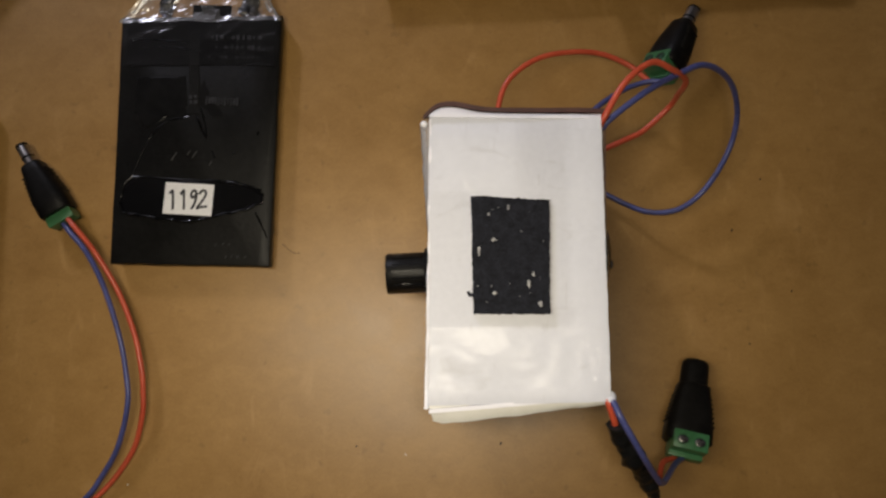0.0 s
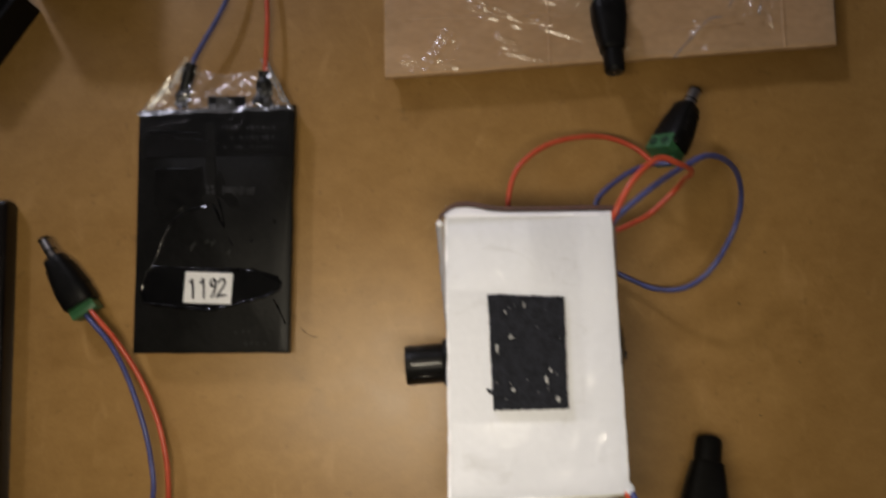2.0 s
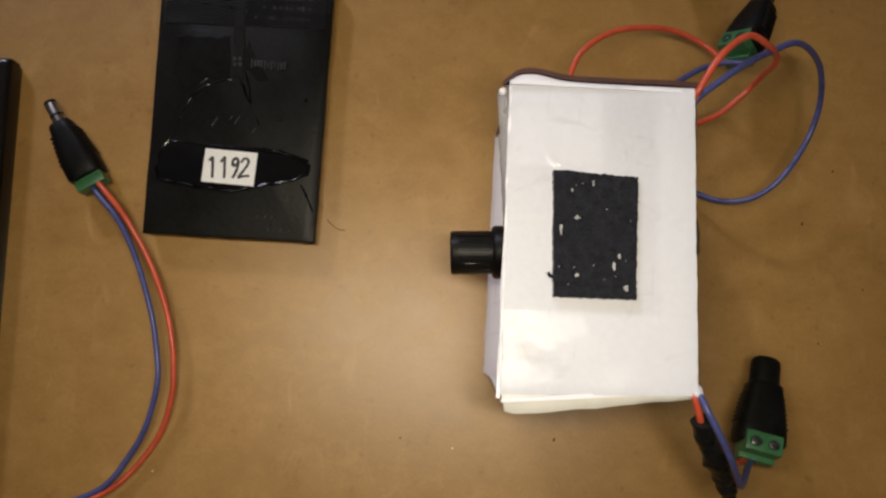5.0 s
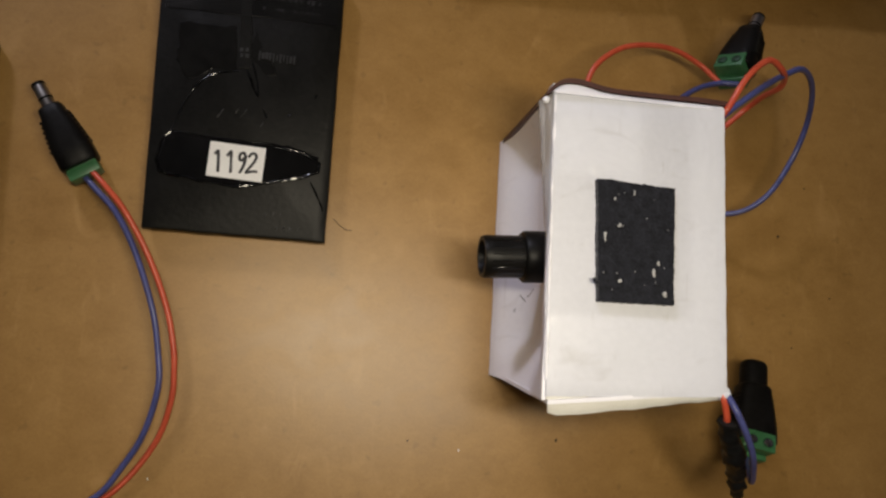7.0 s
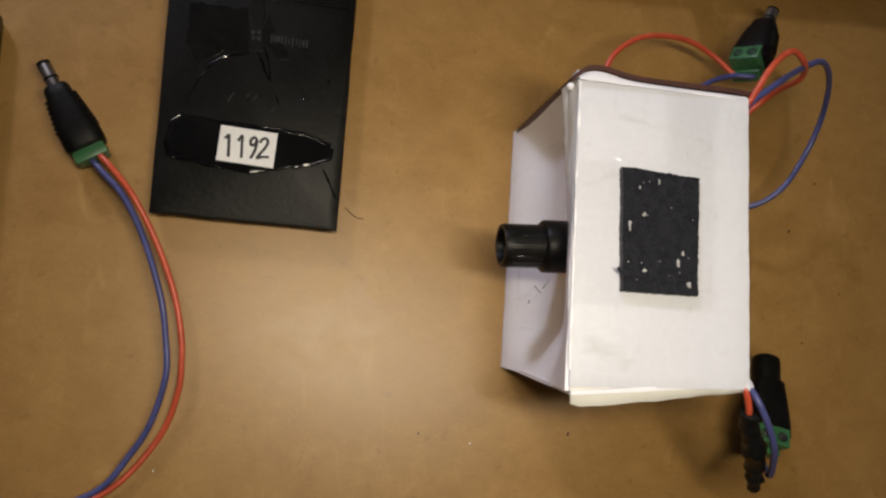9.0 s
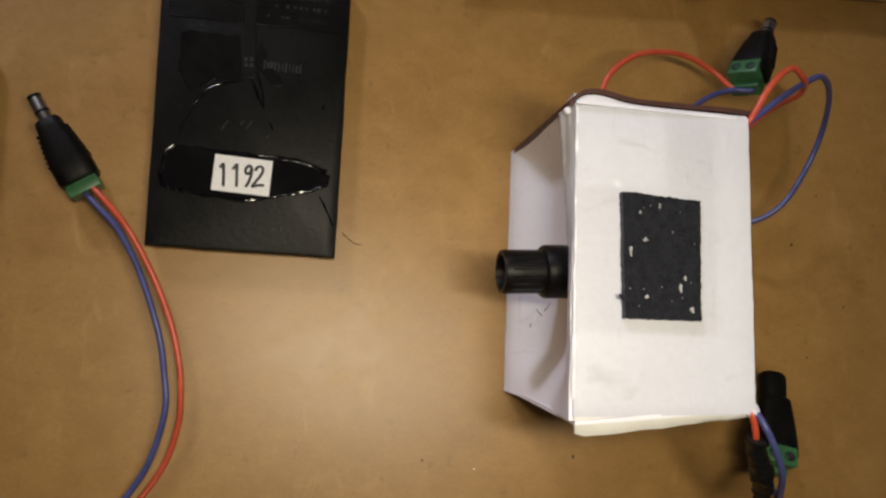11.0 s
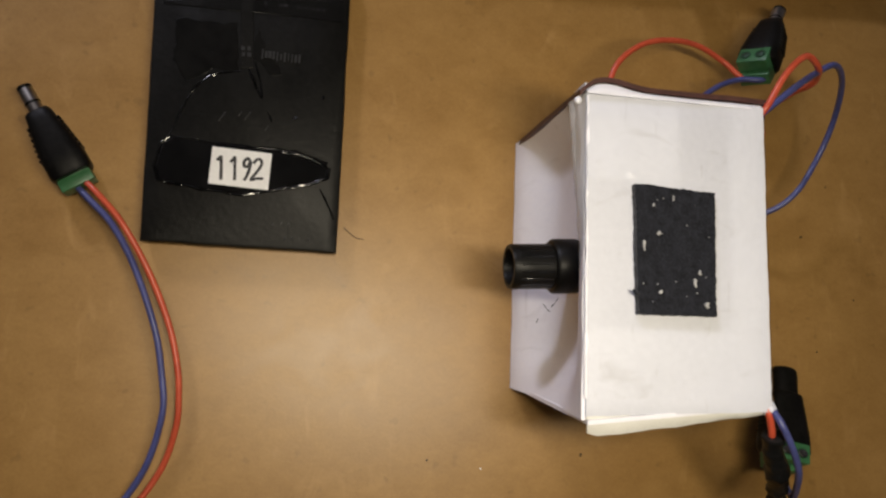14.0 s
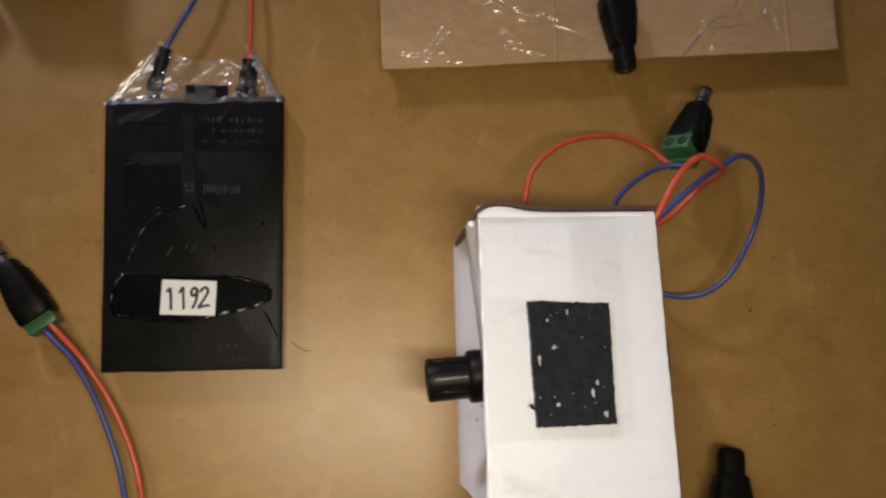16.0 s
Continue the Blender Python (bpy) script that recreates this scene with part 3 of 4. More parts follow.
# ---- the black power pack ----
def power_pack():
    pack = thing("power_pack", (-0.098, 0.044, 0), "flat black foil-wrapped power pack with a handwritten paper label", "battery pack")
    top = 0.0092
    c = ((-0.1293, -0.0076), (-0.0657, -0.0076), (-0.0660, 0.0962), (-0.1322, 0.0945))

    def shell(k, z):
        ring = []
        for j, (a, b) in enumerate(zip(c, c[1:] + c[:1])):
            for i in range(14):
                q = Vector(a).lerp(Vector(b), i / 14)
                mid = Vector((-0.0983, 0.0443))
                q = q + (mid - q).normalized() * k
                w = 0.00025 * noise.noise(Vector((q.x * 220, q.y * 220, j)))
                ring.append((q.x + w, q.y + w, z))
        return ring

    rings = [shell(0.0024, 0), shell(0.0018, 0.0010), shell(0.0003, top - 0.0030), shell(0, top - 0.0012), shell(0.0003, top - 0.0003), shell(0.0011, top)]
    part("pack_body", loft(rings), MATT_BLACK, pack)

    def patch(name, outline, high, material, edge=0.0004, label=""):
        return part(name, slab_from_outline(outline, top - 0.0003, top + high, edge), material, pack, label, False)

    def wavy(outline, n=8, amp=0.0005):
        out = []
        for a, b in zip(outline, outline[1:] + outline[:1]):
            for i in range(n):
                q = Vector(a).lerp(Vector(b), i / n)
                out.append((q.x + amp * noise.noise(Vector((q.x * 300, q.y * 300, 2))), q.y + amp * noise.noise(Vector((q.x * 300, q.y * 300, 7)))))
        return out

    # long glossy strip under the label
    STRIP = [(-0.1269, 0.0170), (-0.1252, 0.0253), (-0.1225, 0.0276), (-0.1116, 0.0270), (-0.0888, 0.0262), (-0.0756, 0.0242), (-0.0698, 0.0211), (-0.0702, 0.0178), (-0.0763, 0.0150), (-0.0891, 0.0120), (-0.0983, 0.0097), (-0.1162, 0.0113), (-0.1253, 0.0129)]
    patch("gloss_strip", wavy(STRIP), 0.0007, BLACK_FILM, 0.0010, "glossy black tape strip")
    # two thin patches, darker than the foil around them
    patch("dark_foil_patch", wavy([(-0.1244, 0.0697), (-0.1029, 0.0702), (-0.1016, 0.0527), (-0.1100, 0.0513), (-0.1193, 0.0461), (-0.1248, 0.0540)], 8, 0.0014), 0.00012, DARK_FOIL, 0.0012)
    patch("dark_foil_patch", wavy([(-0.0975, 0.0690), (-0.0944, 0.0641), (-0.0942, 0.0604), (-0.0884, 0.0556), (-0.0875, 0.0519), (-0.0911, 0.0512), (-0.0970, 0.0566), (-0.0985, 0.0600)], 8, 0.0010), 0.00012, DARK_FOIL, 0.0008)
    patch("tape_strip", wavy([(-0.1040, 0.0890), (-0.0995, 0.0890), (-0.0975, 0.0540), (-0.1014, 0.0535)], 12, 0.0004), 0.00030, MATT_BLACK, 0.0004, "narrow strip of black tape")
    patch("tape_band", wavy([(-0.1290, 0.0735), (-0.0680, 0.0745), (-0.0680, 0.0945), (-0.1295, 0.0930)], 10, 0.0004), 0.0002, DARK_FOIL, 0.0003, "band of glossy black tape")
    part("tape_tab", block((0.0160, 0.0068, 0.0006), (-0.0948, 0.0965, top + 0.0003), 0.0002), MATT_BLACK, pack, "", False)
    rnd = random.Random(8)
    ridges = [[(-0.1260, 0.0146), (-0.1260, 0.0205), (-0.1226, 0.0290), (-0.1187, 0.0400), (-0.1150, 0.0465), (-0.1099, 0.0507), (-0.1016, 0.0527)], [(-0.0992, 0.0540), (-0.0972, 0.0500), (-0.0950, 0.0455), (-0.0901, 0.0360)],
              [(-0.0972, 0.0566), (-0.0950, 0.0500), (-0.0938, 0.0440)], [(-0.0727, 0.0139), (-0.0694, 0.0082), (-0.0674, 0.0037)], [(-0.1145, 0.0556), (-0.1130, 0.0575), (-0.1112, 0.0585)],
              [(-0.1270, 0.0843), (-0.1214, 0.0850), (-0.1101, 0.0842), (-0.1001, 0.0838)], [(-0.1262, 0.0811), (-0.1137, 0.0819), (-0.1000, 0.0806)], [(-0.0985, 0.0840), (-0.0960, 0.0835), (-0.0940, 0.0842)],
              [(-0.0880, 0.0263), (-0.0810, 0.0254), (-0.0750, 0.0243), (-0.0706, 0.0226)], [(-0.1238, 0.0126), (-0.1222, 0.0121), (-0.1205, 0.0120)], [(-0.0735, 0.0455), (-0.0732, 0.0470)], [(-0.0828, 0.0376), (-0.0818, 0.0386)]]
    for k, line in enumerate(ridges):
        part("tape_wrinkle", tube([(*q, top + (0.0005 if k in (8, 9) else -0.00018) + 0.0001 * math.sin(2 * i + k)) for i, q in enumerate(line)], 0.0007 if k in (8, 9) else 0.00042, 8, 8, 0.7), BLACK_FILM, pack)

    # short pale bars painted in for glints on the tape's wrinkles
    for x, y in ((-0.1066, 0.0361), (-0.1007, 0.0378), (-0.0983, 0.0372), (-0.0917, 0.0335), (-0.0877, 0.0007), (-0.0848, 0.0012), (-0.0824, 0.0009), (-0.0833, -0.0040), (-0.0810, -0.0037), (-0.0787, -0.0038), (-0.0757, -0.0039)):
        d = (0.0013 + 0.0005 * math.sin(x * 4000)) if y > 0.02 else 0.0005
        part("glint_bar", tube([(x - 0.6 * d, y - d, top), (x, y, top + 0.0001), (x + 0.6 * d, y + d, top - 0.0001)], 0.00019, 6, 3, 0.5), FAINT_GLINT, pack)

    # faded print that cannot be read
    for dx, dy, w in ((-0.0011, 0.0010, 0.0013), (0.0009, 0.0012, 0.0011), (-0.0008, -0.0011, 0.0010), (0.0011, -0.0010, 0.0014)):
        part("print_bar", block((w, 0.0014, 0.00010), (-0.1003 + dx, 0.0597 + dy, top + 0.00045)), FAINT_PRINT, pack, "", False)
    for k in range(11):
        w = rnd.uniform(0.0004, 0.0011)
        part("print_bar", block((w, rnd.uniform(0.0022, 0.0036), 0.00010), (-0.0948 + 0.00125 * k, 0.0596 - 0.00008 * k + rnd.uniform(-0.0003, 0.0003), top + 0.00045)), FAINT_PRINT, pack, "", False)
    for k in range(30):
        row, col = k // 10, k % 10
        if rnd.random() < 0.8:
            part("print_bar", block((rnd.uniform(0.0005, 0.0012), rnd.uniform(0.0010, 0.0024) * (1 - 0.25 * row), 0.00010), (-0.0945 + 0.0022 * col + rnd.uniform(-0.0004, 0.0004), 0.0862 - 0.0042 * row, top + 0.00038)), FAINT_PRINT, pack, "", False)

    # clear tape over the far third, lightly creased
    def cover(u, v):
        q = quad_at([(-0.1300, 0.0732, top), (-0.0672, 0.0742, top), (-0.0668, 0.0952, top), (-0.1306, 0.0940, top)], u, v)
        run, over = 0.9 * q.x + 0.43 * q.y, 0.9 * q.y - 0.43 * q.x
        lift = max(0, noise.noise(Vector((run * 45, over * 90, 6))))
        return q + Vector((0, 0, 0.0007 + lift * (0.0011 * noise.noise(Vector((run * 160, over * 420, 2))) + 0.0005)))

    part("clear_tape", sheet(cover, 60, 36), FILM_CLEAN, pack, "creased clear tape")

    # raised rim of the glossy strip
    rim = wavy(STRIP)
    part("strip_rim", tube([(x, y, top + 0.0004) for x, y in rim + rim[:1]], 0.00046, 8, 2, 0.4), BLACK_FILM, pack)

    # paper label
    slant = pose(-0.0993, 0.0187, top + 0.0008, 0, 0, -2.2)
    label = part("paper_label", block((0.0195, 0.0127, 0.0003), turn=slant, bevel=0.0001, segments=1), PAPER, pack, "white paper label marked 1192 in black ink", False)
    strokes = (((-0.0078, 0.0018), (-0.0070, 0.0027), (-0.0066, 0.0031), (-0.0063, 0.0005), (-0.0060, -0.0024), (-0.0058, -0.0046)),
               ((-0.0034, 0.0016), (-0.0026, 0.0028), (-0.0021, 0.0035), (-0.0019, 0.0008), (-0.0016, -0.0020), (-0.00145, -0.0043)),
               ((0.0031, 0.0027), (0.0021, 0.0036), (0.0010, 0.0025), (0.0012, 0.0009), (0.0023, 0.0010), (0.0031, 0.0026), (0.0029, -0.0002), (0.0023, -0.0025), (0.0016, -0.0040)),
               ((0.0041, 0.0021), (0.0049, 0.0035), (0.0061, 0.0038), (0.0068, 0.0026), (0.0061, 0.0005), (0.0048, -0.0017), (0.0038, -0.0035), (0.0056, -0.0029), (0.0078, -0.0026)))
    for k, stroke in enumerate(strokes):
        bm = tube([(x, y, 0) for x, y in stroke], 0.00052, 8, 6, 0.12)
        bmesh.ops.transform(bm, matrix=slant @ Matrix.Translation((0, 0, 0.00016)) @ Matrix.Diagonal((1, 1, 0.2, 1)), verts=bm.verts)
        part("digit", bm, INK, label, "", False)

    # clear tape hood over the two leads
    def hood(u, v):
        a = Vector((-0.1322 + 0.0655 * u, 0.0915 + 0.002 * u, top + 0.0005))
        b = Vector((-0.1118 + 0.0330 * u, 0.1160 - 0.006 * math.sin(math.pi * u) ** 0.7, 0.0085))
        q = a.lerp(b, v)
        fold = (abs(noise.noise(q * 170)) + 0.5 * abs(noise.noise(q * 420))) * (0.15 + 0.85 * abs(2 * u - 1) ** 1.4)
        return q + Vector((0.0008 * noise.noise(q * 150), 0.0008 * noise.noise(q * 150 + Vector((5, 0, 0))), 0.0012 * noise.noise(q * 130) * v - 0.0026 * fold * min(1, 6 * v) + 0.0006))

    part("tape_hood", sheet(hood, 40, 18), FILM_CREASED, pack, "crumpled clear tape over the leads", False)

    for u in (0.0, 1.0):
        edge = [Vector(hood(u, k / 7)) for k in range(8)]
        part("tape_edge", tube(edge, 0.0006, 8, 4, 0.6), FILM_GLINT, pack)
        part("tape_edge", tube([q + Vector((0.004 * (0.5 - u), 0.0004, 0.0004)) for q in edge[1:]], 0.0007, 6, 3, 0.9), FILM_HAZY, pack)

    # the hood's folded corner, up to the joint, tilted to glint at the camera
    def fold(u, v):
        q = quad_at(((-0.1322, 0.0930, 0.0098), (-0.1222, 0.0962, 0.0084), (-0.1105, 0.1158, 0.0127), (-0.1122, 0.1160, 0.0130)), u, v)
        return q + Vector((0, 0, 0.0006 * noise.noise(Vector((q.x * 620 - q.y * 480, (q.x + q.y) * 90, 1))) + 0.0004 * noise.noise(q * 170)))

    part("tape_fold", sheet(fold, 14, 30), FILM_CREASED, pack, "shiny folded corner of clear tape")

    def hood_low(u, v):
        q = Vector(hood(u, v))
        return Vector((q.x, q.y, max(0.0004, q.z - 0.006 * v - 0.002)))

    part("tape_hood", sheet(hood_low, 30, 12), FILM, pack)
    # leads and their wrapped joints
    wire("blue_lead", [(-0.1160, 0.0960, 0.0060), (-0.1138, 0.1050, 0.0065), (-0.1114, 0.1141, 0.0078), (-0.1066, 0.1244, 0.0080), (-0.0999, 0.1376, 0.0080), (-0.0945, 0.1536, 0.0070), (-0.0927, 0.1699, 0.0050), (-0.0931, 0.1783, 0.0030), (-0.0950, 0.2000, 0.0012), (-0.105, 0.23, 0.0012)], pack, BLUE_WIRE)
    wire("red_lead", [(-0.0800, 0.0970, 0.0060), (-0.0797, 0.1050, 0.0065), (-0.0795, 0.1115, 0.0078), (-0.0791, 0.1250, 0.0080), (-0.0793, 0.1375, 0.0080), (-0.0815, 0.1617, 0.0060), (-0.0855, 0.1782, 0.0030), (-0.092, 0.2000, 0.0012), (-0.105, 0.225, 0.0012)], pack, RED_WIRE)
    part("wrapped_joint", tube([(-0.1155, 0.0970, 0.0062), (-0.1140, 0.1040, 0.0066), (-0.1112, 0.1150, 0.0080)], 0.0027, 12, 8, 0.35), INSULATION, pack)
    part("wrapped_joint", tube([(-0.0808, 0.0970, 0.0062), (-0.0800, 0.1030, 0.0066), (-0.0797, 0.1110, 0.0076)], 0.0031, 12, 8, 0.5), INSULATION, pack)
    return pack


power_pack()


# ---- barrel connectors on leads ----
def plug_left():
    base, tip = (-0.1490, 0.0092), (-0.1682, 0.0390)
    lead = thing("barrel_plug_lead", (-0.155, 0.016, 0), "black barrel plug with a green terminal on red and blue wires", "plug", "barrel connectors")
    m = toward(base, tip, 0.0032, 1.5)
    barrel_connector(lead, m @ Matrix.Diagonal((0.91, 1, 1, 1)), True, 0.0, True)
    wire("blue_wire", [(-0.1546, 0.0146, 0.0070), (-0.1509, 0.0099, 0.0085), (-0.1446, 0.0038, 0.0111), (-0.1371, -0.0037, 0.0128), (-0.1294, -0.0166, 0.0128), (-0.1217, -0.0355, 0.0129), (-0.1186, -0.0497, 0.0112),
                       (-0.1174, -0.0618, 0.0104), (-0.1209, -0.0774, 0.0076), (-0.1271, -0.0890, 0.0052), (-0.1350, -0.0994, 0.0045), (-0.1516, -0.1073, 0.0035), (-0.1741, -0.1159, 0.0014), (-0.2000, -0.1212, 0.0012)], lead, BLUE_WIRE)
    wire("red_wire", [(-0.1542, 0.0158, 0.0063), (-0.1489, 0.0118, 0.0096), (-0.1421, 0.0057, 0.0130), (-0.1339, -0.0035, 0.0128), (-0.1251, -0.0183, 0.0090), (-0.1180, -0.0343, 0.0080), (-0.1145, -0.0470, 0.0075),
                      (-0.1134, -0.0560, 0.0065), (-0.1136, -0.0670, 0.0050), (-0.1181, -0.0818, 0.0024), (-0.1299, -0.0978, 0.0034), (-0.1471, -0.1083, 0.0050), (-0.1628, -0.1149, 0.0031), (-0.1900, -0.1233, 0.0012)], lead, RED_WIRE)


def plug_loop():
    lead = thing("barrel_plug_lead", (0.090, 0.082, 0), "black barrel plug on looped red and blue wires behind the box", "plug", "barrel connectors")
    # screws here take the dark green that paints the holes' shade
    barrel_connector(lead, axes((0.0877, 0.0655, 0.0191), (0.608, -0.134, 0.783), (0.460, 0.863, -0.210)) @ Matrix.Diagonal((1, 0.95, 1, 1)), True, 0.0006, False, GREEN_SHADE)
    wire("red_wire", [(0.0849, 0.0722, 0.0191), (0.0818, 0.0664, 0.0200), (0.0785, 0.0680, 0.0197), (0.0733, 0.0731, 0.0183), (0.0624, 0.0767, 0.0206), (0.0500, 0.0757, 0.0250), (0.0364, 0.0711, 0.0293), (0.0255, 0.0617, 0.0315), (0.0217, 0.0496, 0.0309), (0.0222, 0.0389, 0.0284)], lead, RED_WIRE)
    wire("blue_wire", [(0.0885, 0.0710, 0.0231), (0.0860, 0.0652, 0.0244), (0.0787, 0.0652, 0.0220), (0.0696, 0.0617, 0.0216), (0.0582, 0.0526, 0.0252), (0.0544, 0.0446, 0.0273), (0.0525, 0.0393, 0.0283)], lead, BLUE_WIRE)
    wire("red_wire", [(0.0529, 0.0329, 0.0700), (0.0540, 0.0354, 0.0744), (0.0603, 0.0462, 0.0752), (0.0694, 0.0540, 0.0722), (0.0773, 0.0535, 0.0671), (0.0838, 0.0539, 0.0579), (0.0853, 0.0534, 0.0517), (0.0862, 0.0544, 0.0409), (0.0856, 0.0530, 0.0300), (0.0767, 0.0447, 0.0272), (0.0692, 0.0405, 0.0281), (0.0567, 0.0347, 0.0276)], lead, RED_WIRE)
    wire("blue_wire", [(0.0540, 0.0322, 0.0666), (0.0564, 0.0357, 0.0696), (0.0694, 0.0462, 0.0684), (0.0817, 0.0544, 0.0623), (0.0897, 0.0584, 0.0589), (0.0986, 0.0589, 0.0505), (0.1062, 0.0561, 0.0399), (0.1105, 0.0483, 0.0292), (0.1086, 0.0370, 0.0227), (0.1007, 0.0239, 0.0205), (0.0922, 0.0172, 0.0150), (0.0824, 0.0169, 0.0096), (0.0732, 0.0210, 0.0057), (0.0580, 0.0290, 0.0050)], lead, BLUE_WIRE)


def socket_lead():
    lead = thing("barrel_socket_lead", (0.097, -0.058, 0), "black barrel socket on short taped red and blue wires", "socket", "barrel connectors")
    barrel_connector(lead, axes((0.0905, -0.0745, 0.0190), (0.90, -0.33, 0.06), (0.200, 0.933, -0.274)) @ Matrix.Diagonal((1.10, 1, 1, 1)), False, 0.0010)
    wire("blue_wire", [(0.0544, -0.0500, 0.0651), (0.0561, -0.0523, 0.0698), (0.0590, -0.0588, 0.0727), (0.0658, -0.0693, 0.0685), (0.0726, -0.0775, 0.0573), (0.0762, -0.0802, 0.0502), (0.0800, -0.0791, 0.0423), (0.0857, -0.0761, 0.0306), (0.0915, -0.0742, 0.0214), (0.0935, -0.0700, 0.0191)], lead, BLUE_WIRE)
    wire("red_wire", [(0.0540, -0.0505, 0.0690), (0.0553, -0.0540, 0.0705), (0.0572, -0.0590, 0.0690), (0.0594, -0.0640, 0.0655), (0.0635, -0.0693, 0.0620), (0.0700, -0.0774, 0.0520), (0.0738, -0.0820, 0.0455), (0.0774, -0.0810, 0.0400), (0.0812, -0.0758, 0.0310), (0.0887, -0.0744, 0.0215), (0.0900, -0.0690, 0.0200)], lead, RED_WIRE)
    part("taped_splice", tube([(0.0583, -0.0605, 0.0682), (0.0594, -0.0640, 0.0655), (0.0635, -0.0693, 0.0615), (0.0668, -0.0735, 0.0570), (0.0700, -0.0774, 0.0520), (0.0738, -0.0826, 0.0455)], 0.0029, 12, 8, 0.45), INSULATION, lead, "black insulating tape round the splice")
    part("splice_end", tube([(0.0725, -0.0808, 0.0480), (0.0745, -0.0838, 0.0445), (0.0752, -0.0850, 0.0430)], 0.0022, 10, 5, 0.4), INSULATION, lead)


def stray_socket(at, tip, label):
    lead = thing("barrel_socket_lead", (*at, 0), label, "socket", "barrel connectors")
    m = toward(at, tip)
    barrel_connector(lead, m, False)
    d = (Vector(at) - Vector(tip)).normalized()
    for sx, material, name in ((-0.0025, BLACK_WIRE, "black_wire"), (0.0025, DEEP_RED, "red_wire")):
        p = [Vector((at[0] + sx - d.x * 0.003, at[1] - d.y * 0.003, 0.005))]
        for k, (f, z) in enumerate(((0.004, 0.0055), (0.02, 0.006), (0.05, 0.003), (0.09, 0.0015))):
            p.append(Vector((at[0] + sx * (1 - f * 3) - 0.25 * f, at[1] + d.y * f, z)))
        wire(name, p, lead, material)


plug_left()
plug_loop()
socket_lead()
stray_socket((-0.2352, 0.0955), (-0.2450, 0.0590), "black barrel socket with green terminal on red and black wires")


# ---- taped cardboard packs ----
def cardboard_pack():
    pack = thing("cardboard_pack", (0.066, 0.160, 0), "flat cardboard pack wrapped in wrinkled clear tape", "cardboard pack")
    h = 0.0095
    bl, br, tr, tl = (-0.0282, 0.1072), (0.1605, 0.1190), (0.1640, 0.2180), (-0.0300, 0.2060)

    def top(u, v):
        q = quad_at([(*p, h) for p in (bl, br, tr, tl)], u, v)
        e = 0.0005 if (u in (0, 1) or v in (0, 1)) else 0
        return q + Vector((e * noise.noise(q * 120), e * noise.noise(q * 120 + Vector((3, 0, 0))), 0.0006 * noise.noise(q * 35)))

    part("upper_sheet", sheet(top, 40, 22, 0.0024), CARDBOARD, pack, "brown corrugated cardboard sheet")

    def low(u, v):
        q = Vector(top(0.012 + 0.976 * u, 0.03 + 0.96 * v))
        return Vector((q.x, q.y, 0.0065 + 0.0003 * noise.noise(q * 60)))

    part("lower_sheet", sheet(low, 20, 12, 0.0062), CARD_EDGE, pack)
    # pressed creases
    for a, b in [((0.06, 0.26), (0.48, 0.22)), ((0.02, 0.47), (0.47, 0.47)), ((0.37, 0.0), (0.36, 0.98)), ((0.62, 0.26), (0.99, 0.26)), ((0.60, 0.47), (0.99, 0.49)), ((0.89, 0.0), (0.88, 0.5)), ((0.62, 0.12), (0.8, 0.13))]:
        pts = []
        for i in range(7):
            t = i / 6
            q = Vector(top(a[0] + (b[0] - a[0]) * t, a[1] + (b[1] - a[1]) * t))
            pts.append(q + Vector((0.0003 * noise.noise(q * 90), 0.0003 * noise.noise(q * 70), -0.0011)))
        part("crease", tube(pts, 0.0014, 16, 4, 0.08), CARDBOARD, pack)

    # clear film over the top, creased in bands
    rnd = random.Random(3)

    # creases, by their plan ends; then their run, height and half-width
    creases = [((0.0100, 0.1395), (0.0285, 0.1325)), ((0.0276, 0.1330), (0.0515, 0.1258)), ((0.0116, 0.1590), (0.0240, 0.1530)), ((0.0250, 0.1522), (0.0430, 0.1455)),
               ((0.0400, 0.1430), (0.0600, 0.1405)), ((0.0195, 0.1243), (0.0256, 0.1205)), ((-0.0015, 0.1230), (-0.0114, 0.1088)), ((0.1263, 0.1450), (0.1175, 0.1360)),
               ((0.1310, 0.1425), (0.1335, 0.1275)), ((0.0922, 0.1140), (0.1060, 0.1270)), ((0.1060, 0.1270), (0.1220, 0.1325)), ((0.1441, 0.1663), (0.1290, 0.1488)),
               ((0.0745, 0.1415), (0.0860, 0.1625)), ((0.0612, 0.1620), (0.0630, 0.1530)), ((0.0960, 0.1625), (0.0850, 0.1560))]
    for _ in range(40):
        x, y, turn, half = rnd.uniform(-0.02, 0.15), rnd.uniform(0.112, 0.200), rnd.gauss(-0.45, 0.35), rnd.uniform(0.003, 0.010)
        turn = -turn * 1.9 if x > 0.066 else turn
        d = Vector((math.cos(turn), math.sin(turn))) * half
        creases.append(((x - d.x, y - d.y), (x + d.x, y + d.y)))
    widths = [rnd.uniform(0.0013, 0.0020) if k < 15 else rnd.uniform(0.0009, 0.0015) for k in range(len(creases))]
    creases = [(Vector(a), Vector(b) - Vector(a), wide * rnd.uniform(0.50, 0.72), wide) for (a, b), wide in zip(creases, widths)]

